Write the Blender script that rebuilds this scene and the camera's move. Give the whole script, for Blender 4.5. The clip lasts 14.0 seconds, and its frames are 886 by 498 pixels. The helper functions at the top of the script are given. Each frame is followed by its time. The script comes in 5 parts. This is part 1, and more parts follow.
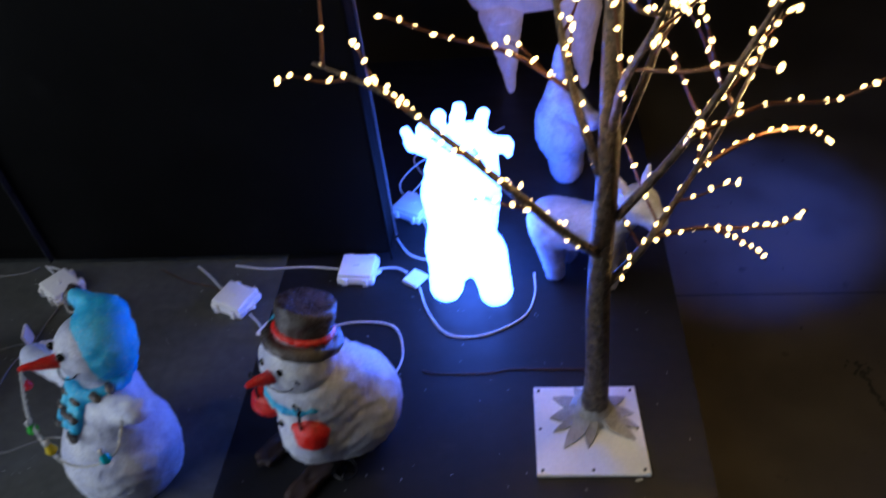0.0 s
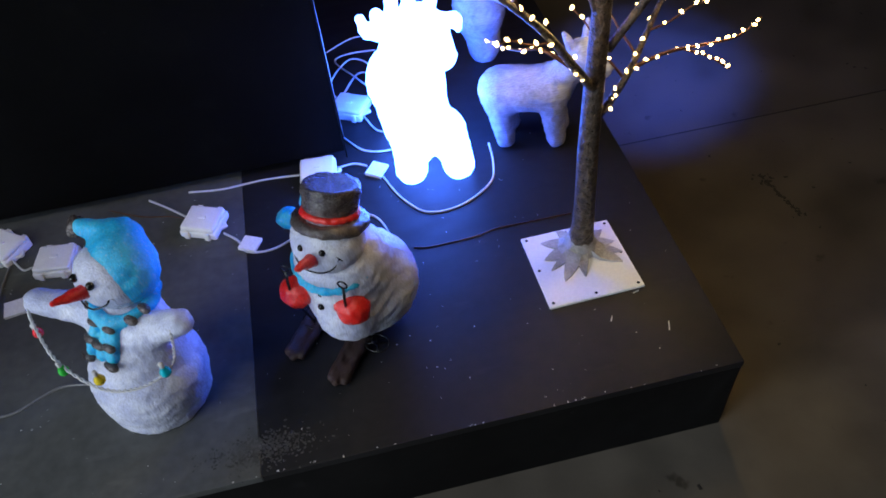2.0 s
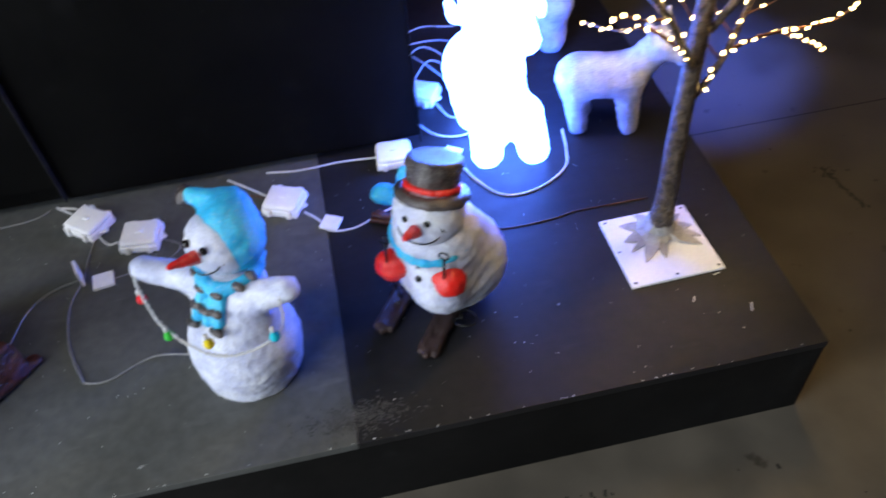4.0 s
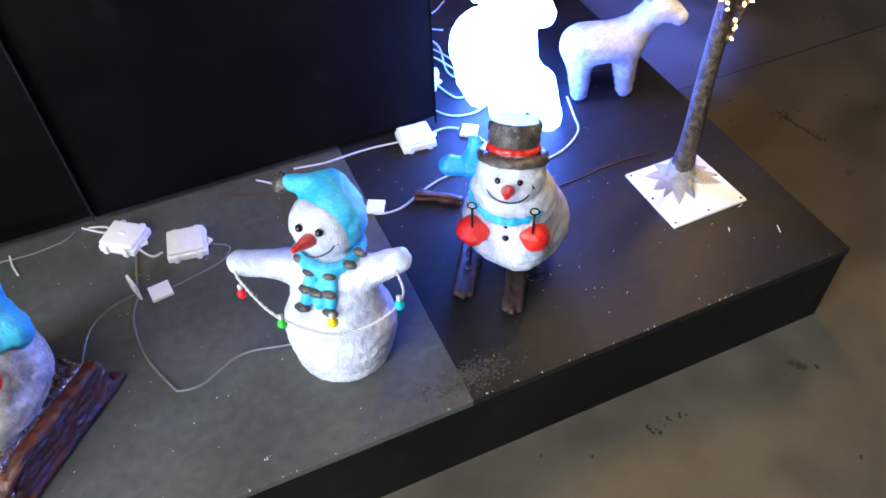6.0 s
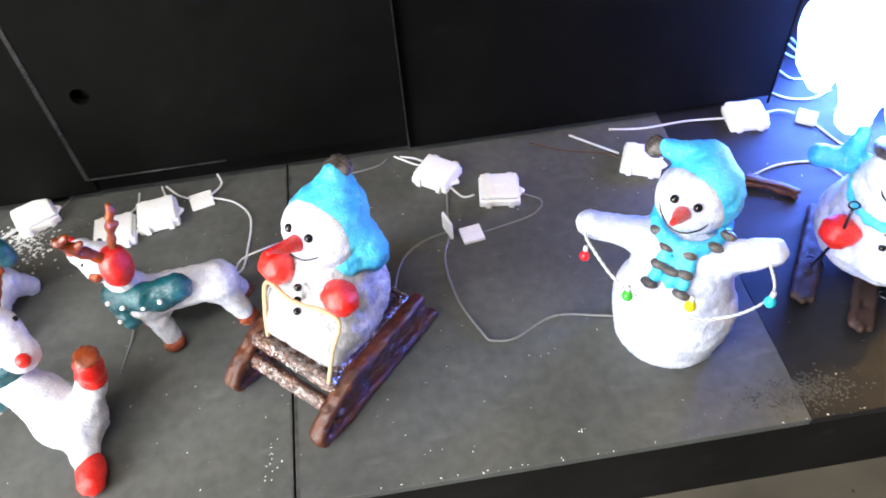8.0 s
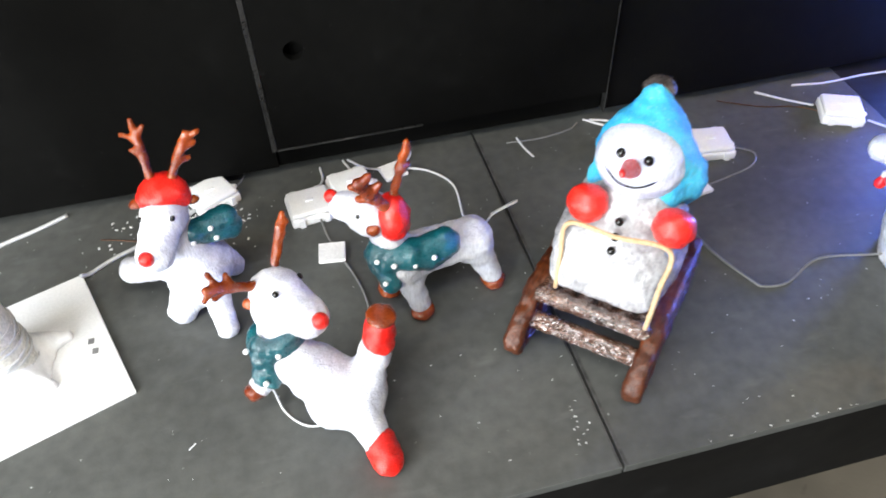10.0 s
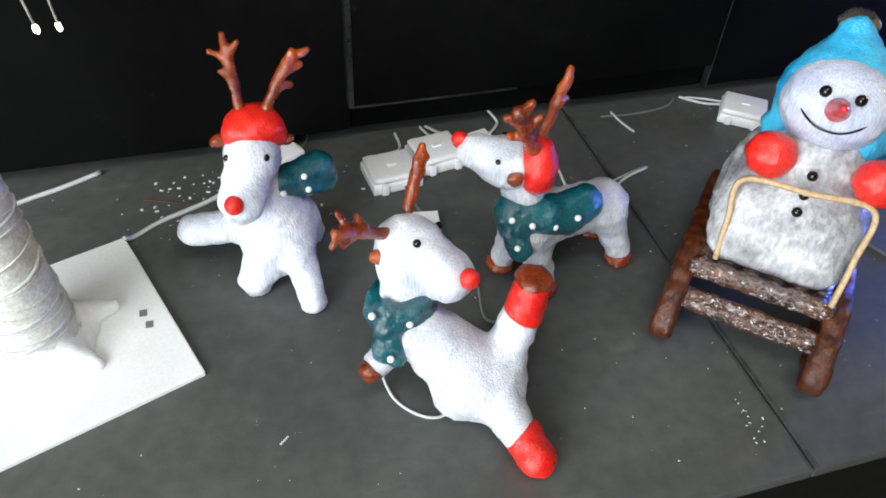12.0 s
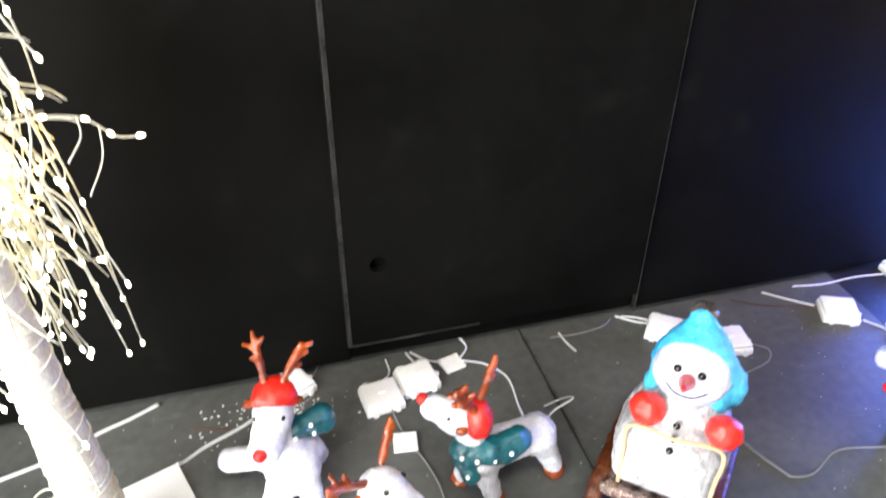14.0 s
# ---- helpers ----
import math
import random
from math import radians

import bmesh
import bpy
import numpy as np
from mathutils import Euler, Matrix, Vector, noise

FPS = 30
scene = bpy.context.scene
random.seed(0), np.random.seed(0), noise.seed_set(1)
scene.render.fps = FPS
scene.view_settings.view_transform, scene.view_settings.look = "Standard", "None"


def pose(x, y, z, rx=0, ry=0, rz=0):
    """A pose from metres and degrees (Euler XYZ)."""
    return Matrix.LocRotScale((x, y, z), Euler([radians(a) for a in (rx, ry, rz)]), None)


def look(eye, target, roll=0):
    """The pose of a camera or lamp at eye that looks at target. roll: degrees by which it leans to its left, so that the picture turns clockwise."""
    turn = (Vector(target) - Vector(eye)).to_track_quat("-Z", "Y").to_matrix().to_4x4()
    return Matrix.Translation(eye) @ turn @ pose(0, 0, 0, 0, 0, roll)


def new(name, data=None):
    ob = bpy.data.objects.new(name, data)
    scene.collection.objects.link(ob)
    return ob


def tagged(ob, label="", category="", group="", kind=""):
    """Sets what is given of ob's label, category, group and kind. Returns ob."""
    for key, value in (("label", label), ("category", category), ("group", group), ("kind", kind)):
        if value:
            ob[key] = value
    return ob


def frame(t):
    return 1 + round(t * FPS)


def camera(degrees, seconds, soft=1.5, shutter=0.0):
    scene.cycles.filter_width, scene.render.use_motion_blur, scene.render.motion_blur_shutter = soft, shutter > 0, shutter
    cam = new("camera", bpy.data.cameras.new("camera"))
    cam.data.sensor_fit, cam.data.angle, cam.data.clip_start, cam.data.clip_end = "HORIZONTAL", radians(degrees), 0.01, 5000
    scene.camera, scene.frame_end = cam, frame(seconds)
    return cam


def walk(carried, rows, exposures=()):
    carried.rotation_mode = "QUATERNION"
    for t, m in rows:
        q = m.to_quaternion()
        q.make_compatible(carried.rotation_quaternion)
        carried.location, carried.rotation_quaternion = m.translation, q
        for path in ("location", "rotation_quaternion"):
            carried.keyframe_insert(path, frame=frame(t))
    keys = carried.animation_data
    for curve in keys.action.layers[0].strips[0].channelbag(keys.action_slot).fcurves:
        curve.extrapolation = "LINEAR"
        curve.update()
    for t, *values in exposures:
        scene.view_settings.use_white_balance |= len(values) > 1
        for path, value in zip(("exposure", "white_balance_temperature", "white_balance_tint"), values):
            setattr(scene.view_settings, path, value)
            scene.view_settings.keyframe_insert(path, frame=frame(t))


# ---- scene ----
cam = camera(60.2, 14.0, 1.7, 0.4)
PATH = [
    (0, (-0.31, -0.529, 1.244), (-0.54, 0.931, -0.102), -7.4),
    (0.5, (-0.414, -0.574, 1.235), (-0.681, 0.771, -0.22), -10.4),
    (1, (-0.53, -0.609, 1.246), (-0.724, 0.724, -0.233), -10.1),
    (1.5, (-0.607, -0.648, 1.252), (-0.517, 0.668, -0.251), -8.1),
    (2, (-0.63, -0.663, 1.243), (-0.45, 0.651, -0.254), -6.4),
    (2.5, (-0.618, -0.672, 1.239), (-0.428, 0.637, -0.262), -4.5),
    (3, (-0.626, -0.678, 1.232), (-0.392, 0.628, -0.265), -2.7),
    (3.5, (-0.679, -0.716, 1.259), (-0.433, 0.646, -0.185), -5.7),
    (4, (-0.806, -0.692, 1.238), (-0.633, 0.639, -0.245), -5.7),
    (4.2, (-0.883, -0.667, 1.234), (-0.733, 0.637, -0.274), -5.6),
    (6.3, (-1.258, -0.691, 1.261), (-0.744, 0.554, -0.218), -2.6),
    (6.5, (-1.29, -0.699, 1.252), (-0.849, 0.574, -0.226), -3.0),
    (7, (-1.414, -0.646, 1.234), (-1.214, 0.69, -0.24), -3.6),
    (7.5, (-1.498, -0.551, 1.224), (-1.474, 0.753, -0.292), -7.0),
    (8, (-1.542, -0.523, 1.214), (-1.444, 0.759, -0.318), -5.3),
    (8.5, (-1.681, -0.577, 1.238), (-1.367, 0.72, -0.251), -4.0),
    (9, (-1.874, -0.616, 1.253), (-1.581, 0.738, -0.189), -4.3),
    (9.2, (-1.929, -0.597, 1.234), (-1.739, 0.749, -0.233), -6.0),
    (11.3, (-2.384, -0.314, 0.804), (-1.838, 1.022, -0.581), 5.0),
    (11.5, (-2.389, -0.316, 0.806), (-1.862, 1.043, -0.563), 4.7),
    (12, (-2.393, -0.332, 0.82), (-1.929, 1.036, -0.563), 3.7),
    (12.5, (-2.388, -0.344, 0.862), (-1.943, 1.036, -0.515), 3.8),
    (13, (-2.379, -0.377, 0.956), (-1.978, 1.046, -0.392), 2.6),
    (13.3, (-2.372, -0.408, 1.045), (-1.953, 0.998, -0.314), 2.2),
    (13.5, (-2.352, -0.445, 1.109), (-1.96, 1.019, -0.195), 0.6),
    (14, (-2.343, -0.486, 1.259), (-1.903, 1.071, 0.083), 0.3),
]
EXPOSURES = [(0.0, -0.3, 5600, 9), (1.5, 0.1, 5600, 9), (3.0, 0.6, 5750, 9), (4.2, 1.05, 5900, 8), (6.5, 1.75, 6200, 7), (7.5, 2.0, 6550, 8), (9.0, 2.0, 6550, 9),
             (11.5, 0.98, 6250, 4), (13.0, 0.93, 6300, 5), (13.5, 1.1, 6450, 6), (14.0, 1.95, 6700, 8)]
walk(cam, [(t, look(eye, target, roll)) for t, eye, target, roll in PATH], EXPOSURES)

# ---- light ----
FLOOR_Z = -0.235
world = bpy.data.worlds.new("world")
world.use_nodes = True
world.node_tree.nodes["Background"].inputs[0].default_value = (0.6, 0.65, 0.75, 1)
world.node_tree.nodes["Background"].inputs[1].default_value = 0.01
scene.world = world


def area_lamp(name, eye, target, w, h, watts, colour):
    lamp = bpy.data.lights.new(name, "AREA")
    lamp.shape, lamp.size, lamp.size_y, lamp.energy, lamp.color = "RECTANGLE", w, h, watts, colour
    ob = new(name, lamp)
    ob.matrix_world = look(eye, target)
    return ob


# light comes from the near left; its daylight opening is unseen and assumed
area_lamp("assumed_left_daylight", (-4.28, -1.5, 1.15), (-2.0, 0.0, 0.2), 2.4, 2.4, 92, (0.97, 0.98, 1.0))
# unseen overhead fill over the aisle, added to brighten upward-facing surfaces
area_lamp("overhead_fill_light", (-2.2, -0.9, 3.0), (-2.2, -0.9, 0.0), 2.0, 0.3, 21, (1.0, 0.95, 0.88))
for place, watts in (((-0.30, 0.27, 0.72), 0.5), ((0.05, 0.45, 0.62), 4.2), ((-0.20, 0.52, 0.95), 4.0), ((-2.62, 0.52, 0.75), 0.25)):
    glow = bpy.data.lights.new("twig_glow", "POINT")
    glow.energy, glow.color, glow.shadow_soft_size = watts, (1.0, 0.62, 0.22), 0.03
    new("twig_glow", glow).location = place


# unseen spot added to throw the blue floor pool behind the platform's end
spot = bpy.data.lights.new("blue_pool_spot", "SPOT")
spot.energy, spot.color, spot.spot_size, spot.spot_blend, spot.shadow_soft_size = 330.0, (0.09, 0.17, 1.0), radians(15), 1.0, 0.04
new("blue_pool_spot", spot).matrix_world = look((1.3, 2.3, 2.4), (0.33, 1.2, FLOOR_Z))


# ---- materials ----
def nodes_of(name):
    m = bpy.data.materials.new(name)
    m.use_nodes = True
    t = m.node_tree
    return m, t, t.nodes["Principled BSDF"]


def noise_node(t, scale, detail=4.0, stretch=None, kind="ShaderNodeTexNoise"):
    c = t.nodes.new("ShaderNodeTexCoord")
    n = t.nodes.new(kind)
    n.inputs["Scale"].default_value = scale
    if "Detail" in n.inputs:
        n.inputs["Detail"].default_value = detail
    if stretch:
        mp = t.nodes.new("ShaderNodeMapping")
        mp.inputs["Scale"].default_value = stretch
        t.links.new(c.outputs["Object"], mp.inputs["Vector"])
        t.links.new(mp.outputs[0], n.inputs["Vector"])
    else:
        t.links.new(c.outputs["Object"], n.inputs["Vector"])
    return n


def ramp(t, source, stops):
    r = t.nodes.new("ShaderNodeValToRGB")
    while len(r.color_ramp.elements) < len(stops):
        r.color_ramp.elements.new(0.5)
    for e, (p, c) in zip(r.color_ramp.elements, stops):
        e.position, e.color = p, (*c, 1)
    t.links.new(source, r.inputs[0])
    return r


def mixed(t, a, b, factor, mode="MIX"):
    m = t.nodes.new("ShaderNodeMix")
    m.data_type, m.blend_type = "RGBA", mode
    t.links.new(a, m.inputs[6])
    t.links.new(b, m.inputs[7])
    if isinstance(factor, float):
        m.inputs[0].default_value = factor
    else:
        t.links.new(factor, m.inputs[0])
    return m.outputs[2]


def bump(t, p, sources):
    last = None
    for source, strength, distance in sources:
        b = t.nodes.new("ShaderNodeBump")
        b.inputs["Strength"].default_value, b.inputs["Distance"].default_value = strength, distance
        t.links.new(source, b.inputs["Height"])
        if last:
            t.links.new(last.outputs[0], b.inputs["Normal"])
        last = b
    t.links.new(last.outputs[0], p.inputs["Normal"])


def surface(name, dark, light, scale=30.0, rough=(0.4, 0.6), metal=0.0, relief=0.15, depth=0.002, fine=220.0, grain=(0.75, 1.1)):
    m, t, p = nodes_of(name)
    big, small = noise_node(t, scale, 6.0), noise_node(t, fine, 3.0)
    c = ramp(t, big.outputs[0], [(0.3, dark), (0.72, light)])
    c2 = ramp(t, small.outputs[0], [(0.3, (grain[0],) * 3), (0.7, (grain[1],) * 3)])
    t.links.new(mixed(t, c.outputs[0], c2.outputs[0], 1.0, "MULTIPLY"), p.inputs["Base Color"])
    r = ramp(t, small.outputs[0], [(0.2, (rough[0],) * 3), (0.8, (rough[1],) * 3)])
    t.links.new(r.outputs[0], p.inputs["Roughness"])
    p.inputs["Metallic"].default_value = metal
    bump(t, p, [(big.outputs[0], relief, depth), (small.outputs[0], relief, depth * 0.5)])
    return m


def painted_board(name, dark, light, rough, scuff, gloss=0.4):
    """Black emulsion on board: roller texture, faint stains, chips and dust specks."""
    m, t, p = nodes_of(name)
    stain, grain = noise_node(t, 3.2, 7.0), noise_node(t, 260.0, 3.0)
    streak = noise_node(t, 9.0, 6.0, (1.0, 3.5, 1.0))
    speck = noise_node(t, 62.0, 2.0)
    mottle = ramp(t, noise_node(t, 42.0, 6.0).outputs[0], [(0.32, (0.86,) * 3), (0.68, (1.12,) * 3)])
    c = ramp(t, stain.outputs[0], [(0.3, dark), (0.7, light)])
    s = ramp(t, streak.outputs[0], [(0.62, (0, 0, 0)), (0.8, (scuff,) * 3)])
    d = ramp(t, speck.outputs[0], [(0.74, (0, 0, 0)), (0.78, (scuff * 2.2,) * 3)])
    a = mixed(t, mixed(t, c.outputs[0], mottle.outputs[0], 1.0, "MULTIPLY"), s.outputs[0], 1.0, "ADD")
    t.links.new(mixed(t, a, d.outputs[0], 1.0, "ADD"), p.inputs["Base Color"])
    r = ramp(t, streak.outputs[0], [(0.3, (rough,) * 3), (0.8, (rough + 0.2,) * 3)])
    t.links.new(r.outputs[0], p.inputs["Roughness"])
    p.inputs["Specular IOR Level"].default_value = gloss
    bump(t, p, [(grain.outputs[0], 0.32, 0.0007), (stain.outputs[0], 0.1, 0.002)])
    return m


def concrete():
    m, t, p = nodes_of("worn_concrete")
    a, b, c = noise_node(t, 0.9, 8.0), noise_node(t, 7.0, 8.0), noise_node(t, 140.0, 4.0)
    big = ramp(t, a.outputs[0], [(0.3, (0.060, 0.052, 0.041)), (0.7, (0.125, 0.112, 0.090))])
    mid = ramp(t, b.outputs[0], [(0.3, (0.72, 0.72, 0.72)), (0.65, (1.08, 1.06, 1.02))])
    spot = ramp(t, noise_node(t, 16.0, 3.0).outputs[0], [(0.24, (0.35, 0.33, 0.3)), (0.3, (1, 1, 1))])
    col = mixed(t, mixed(t, big.outputs[0], mid.outputs[0], 1.0, "MULTIPLY"), spot.outputs[0], 0.8, "MULTIPLY")
    t.links.new(col, p.inputs["Base Color"])
    r = ramp(t, b.outputs[0], [(0.3, (0.30,) * 3), (0.7, (0.55,) * 3)])
    t.links.new(r.outputs[0], p.inputs["Roughness"])
    bump(t, p, [(b.outputs[0], 0.2, 0.004), (c.outputs[0], 0.25, 0.001)])
    return m


def acrylic(name, dark, light, rough=0.42, lines=1.0, glow=None, watts=0.0, sss=0.6, comb=(5.0, 5.0, 0.5), streak=(0.84, 1.06), facet=330.0, glitter=0.9, coat=0.35, clear=0.0, depth=0.02, frost_glint=0.0, gleam=1.5):
    """Spun acrylic strands fused over a form: fine wound fibres under a skin of glinting facets."""
    m, t, p = nodes_of(name)
    wound = noise_node(t, 75.0, 4.0, comb)
    fleck = noise_node(t, 420.0, 3.0)
    cloud = noise_node(t, 22.0, 5.0)
    cell = noise_node(t, facet, 2.0, None, "ShaderNodeTexVoronoi")
    c = ramp(t, cloud.outputs[0], [(0.32, dark), (0.68, light)])
    f = ramp(t, wound.outputs[0], [(0.32, (streak[0],) * 3), (0.64, (streak[1],) * 3)])
    body = mixed(t, c.outputs[0], f.outputs[0], 1.0, "MULTIPLY")
    if frost_glint:
        # whitish broken strands, with some sparkle painted in as pale flecks
        rime_glint = ramp(t, noise_node(t, 190.0, 4.0, tuple(0.4 + 0.12 * v for v in comb)).outputs[0], [(0.56, (0, 0, 0)), (0.72, (frost_glint,) * 3)])
        pale = t.nodes.new("ShaderNodeRGB")
        pale.outputs[0].default_value = (0.78, 0.80, 0.84, 1)
        body = mixed(t, body, pale.outputs[0], rime_glint.outputs[0])
    t.links.new(body, p.inputs["Base Color"])
    r = ramp(t, fleck.outputs[0], [(0.25, (rough * 0.7,) * 3), (0.75, (min(1.0, rough * 1.4),) * 3)])
    t.links.new(r.outputs[0], p.inputs["Roughness"])
    p.inputs["Subsurface Weight"].default_value = sss
    p.inputs["Subsurface Radius"].default_value = (depth, depth * 1.05, depth * 1.2)
    p.inputs["Subsurface Scale"].default_value = 1.0
    p.inputs["Transmission Weight"].default_value = clear
    p.inputs["Coat Weight"].default_value, p.inputs["Coat Roughness"].default_value = coat, 0.13
    p.inputs["Coat IOR"].default_value = gleam
    bump(t, p, [(wound.outputs[0], min(1.0, 0.45 * lines), 0.004), (fleck.outputs[0], min(1.0, 0.5 * lines), 0.002)])
    # every facet of the clear skin is tipped its own way
    geo = t.nodes.new("ShaderNodeNewGeometry")
    tip = t.nodes.new("ShaderNodeVectorMath")
    tip.operation = "MULTIPLY_ADD"
    t.links.new(cell.outputs["Color"], tip.inputs[0])
    tip.inputs[1].default_value = (glitter,) * 3
    tip.inputs[2].default_value = (-glitter / 2,) * 3
    add = t.nodes.new("ShaderNodeVectorMath")
    t.links.new(geo.outputs["Normal"], add.inputs[0])
    t.links.new(tip.outputs[0], add.inputs[1])
    unit = t.nodes.new("ShaderNodeVectorMath")
    unit.operation = "NORMALIZE"
    t.links.new(add.outputs[0], unit.inputs[0])
    t.links.new(unit.outputs[0], p.inputs["Coat Normal"])
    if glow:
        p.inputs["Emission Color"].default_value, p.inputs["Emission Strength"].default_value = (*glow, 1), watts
    return m


def plain(name, colour, rough=0.4, metal=0.0, glow=0.0):
    m, t, p = nodes_of(name)
    n = noise_node(t, 180.0, 3.0)
    d = ramp(t, n.outputs[0], [(0.3, tuple(v * 0.85 for v in colour)), (0.7, colour)])
    t.links.new(d.outputs[0], p.inputs["Base Color"])
    p.inputs["Roughness"].default_value, p.inputs["Metallic"].default_value = rough, metal
    if glow:
        p.inputs["Emission Color"].default_value, p.inputs["Emission Strength"].default_value = (*colour, 1), glow
    return m


CONCRETE = concrete()
BOARD = painted_board("worn_charcoal_paint", (0.056, 0.059, 0.056), (0.100, 0.103, 0.098), 0.44, 0.035)
BOARD_NEW = painted_board("fresh_black_paint", (0.008, 0.008, 0.009), (0.016, 0.016, 0.017), 0.42, 0.014, 0.3)
FASCIA = painted_board("black_fascia_paint", (0.003, 0.003, 0.003), (0.008, 0.008, 0.008), 0.5, 0.01, 0.15)
PANEL = painted_board("matt_black_panel", (0.0022, 0.0022, 0.0021), (0.0045, 0.0045, 0.0042), 0.55, 0.003, 0.045)
EDGE = surface("scuffed_satin_edge", (0.007, 0.007, 0.007), (0.032, 0.032, 0.031), 25, (0.22, 0.4))
SCRAPE = surface("rubbed_pale_paint", (0.022, 0.022, 0.022), (0.09, 0.09, 0.087), 40, (0.5, 0.7))
TRIM = plain("aluminium_edge", (0.45, 0.45, 0.46), 0.28, 0.9)
HALL = surface("hall_wall_paint", (0.10, 0.09, 0.08), (0.16, 0.145, 0.13), 3, (0.6, 0.8))
ICE = acrylic("clear_white_acrylic", (0.60, 0.62, 0.71), (0.86, 0.87, 0.93), lines=1.2, sss=0.75, streak=(0.80, 1.06), depth=0.022)
# the blue tint stands in for blue light passing through the snowmen
ICE_SNOW = acrylic("clear_icy_acrylic", (0.52, 0.56, 0.76), (0.80, 0.835, 0.97), 0.36, lines=1.2, sss=0.75, streak=(0.78, 1.08), depth=0.025, coat=0.5)
# white acrylic, its colour darkened and blued to stand for the blue lamp light
ICE_DEER = acrylic("blue_dimmed_white_acrylic", (0.34, 0.35, 0.45), (0.54, 0.56, 0.70), 0.4, sss=0.8, streak=(0.75, 1.1), comb=(0.6, 5.0, 5.0), depth=0.03)
ICE_GREY = acrylic("greyish_clear_acrylic", (0.26, 0.26, 0.275), (0.72, 0.725, 0.76), 0.3, 0.9, sss=0.5, streak=(0.72, 1.12), comb=(2.4, 2.4, 0.9), coat=0.8, gleam=1.8)
ICE_BLUE = acrylic("sky_blue_acrylic", (0.02, 0.40, 0.82), (0.10, 0.62, 0.95), sss=0.8, streak=(0.84, 1.08), frost_glint=0.22)
ICE_RED = acrylic("red_acrylic", (0.66, 0.006, 0.004), (0.90, 0.030, 0.018), 0.3, 0.7, streak=(0.8, 1.06), glitter=0.7, gleam=1.7)
ICE_TEAL = acrylic("dark_teal_acrylic", (0.002, 0.055, 0.075), (0.006, 0.12, 0.145), 0.3, 0.7, sss=0.3, facet=240.0, coat=0.6, gleam=1.8, glitter=1.0)
ICE_BROWN = acrylic("amber_brown_acrylic", (0.15, 0.018, 0.001), (0.42, 0.070, 0.004), 0.22, 0.7, sss=0.1, facet=230.0, coat=0.6, clear=0.2, gleam=1.8, glitter=1.0)
ICE_HAT = acrylic("smoky_grey_acrylic", (0.03, 0.025, 0.025), (0.10, 0.085, 0.08), 0.25, 1.0, sss=0.05, coat=0.4, comb=(0.6, 4.0, 4.0), gleam=1.6, glitter=1.0)
SLED = acrylic("dark_brown_acrylic", (0.036, 0.007, 0.0012), (0.115, 0.026, 0.004), 0.38, 1.0, sss=0.05, comb=(4.0, 0.4, 4.0), streak=(0.5, 1.3), facet=280.0, glitter=1.0, coat=0.35, gleam=1.6)
DECK = acrylic("frosted_brown_acrylic", (0.028, 0.010, 0.004), (0.090, 0.036, 0.018), 0.25, 1.0, sss=0.05, comb=(0.35, 4.0, 4.0), streak=(0.4, 1.9), facet=260.0, glitter=1.3, coat=1.0, gleam=2.6, frost_glint=0.3)
# faint emission added, standing in for warm tree light on the tall deer
ICE_WARM_GLOW = acrylic("warm_glow_acrylic", (0.5, 0.45, 0.45), (0.75, 0.68, 0.66), glow=(1.0, 0.62, 0.42), watts=0.12)
SKI = acrylic("black_brown_acrylic", (0.012, 0.005, 0.004), (0.034, 0.014, 0.010), 0.6, 1.0, sss=0.0, coat=0.06)
GLOW_ICE = acrylic("lit_acrylic", (0.8, 0.82, 0.88), (0.9, 0.91, 0.95), glow=(0.078, 0.185, 1.0), watts=19.0, sss=0.0)
BLACK = plain("gloss_black", (0.008, 0.008, 0.008), 0.12)
WHITE_PLASTIC = surface("white_plastic", (0.86, 0.87, 0.88), (0.93, 0.935, 0.94), 20, (0.3, 0.45), relief=0.03, grain=(0.95, 1.02))
WHITE_CABLE = plain("white_cable", (0.62, 0.63, 0.64), 0.4)
CLEAR_CABLE = plain("grey_clear_cable", (0.20, 0.20, 0.20), 0.3)
CORD = surface("cream_cord", (0.50, 0.34, 0.18), (0.68, 0.50, 0.30), 90, (0.6, 0.8))
WHITE_PAINT = surface("white_painted_steel", (0.82, 0.83, 0.83), (0.90, 0.90, 0.90), 14, (0.35, 0.55), relief=0.04, grain=(0.94, 1.02))
WRAP = surface("white_tape_wrap", (0.66, 0.64, 0.58), (0.80, 0.79, 0.74), 45, (0.35, 0.6), relief=0.4, depth=0.004)
BARK = surface("brown_tape_bark", (0.012, 0.008, 0.005), (0.15, 0.11, 0.075), 75, (0.2, 0.5), relief=0.95, depth=0.007, grain=(0.5, 1.4))
ROOT_GREY = surface("grey_sprayed_roots", (0.26, 0.25, 0.23), (0.50, 0.49, 0.47), 22, (0.45, 0.6), relief=0.12)
WIRE_BROWN = plain("copper_wire", (0.12, 0.05, 0.025), 0.35, 0.6)
LED_WARM = plain("warm_led", (1.0, 0.62, 0.2), 0.3, 0.0, 9.0)
LED_COOL = plain("soft_white_led", (1.0, 0.93, 0.68), 0.3, 0.0, 2.5)
TWIG_WHITE = surface("white_twig", (0.62, 0.60, 0.50), (0.80, 0.79, 0.68), 80, (0.4, 0.6))
FABRIC = {"red": plain("red_bulb", (0.75, 0.02, 0.03), 0.15), "green": plain("green_bulb", (0.06, 0.5, 0.05), 0.15),
          "yellow": plain("yellow_bulb", (0.8, 0.62, 0.02), 0.15), "cyan": plain("cyan_bulb", (0.03, 0.5, 0.62), 0.15)}
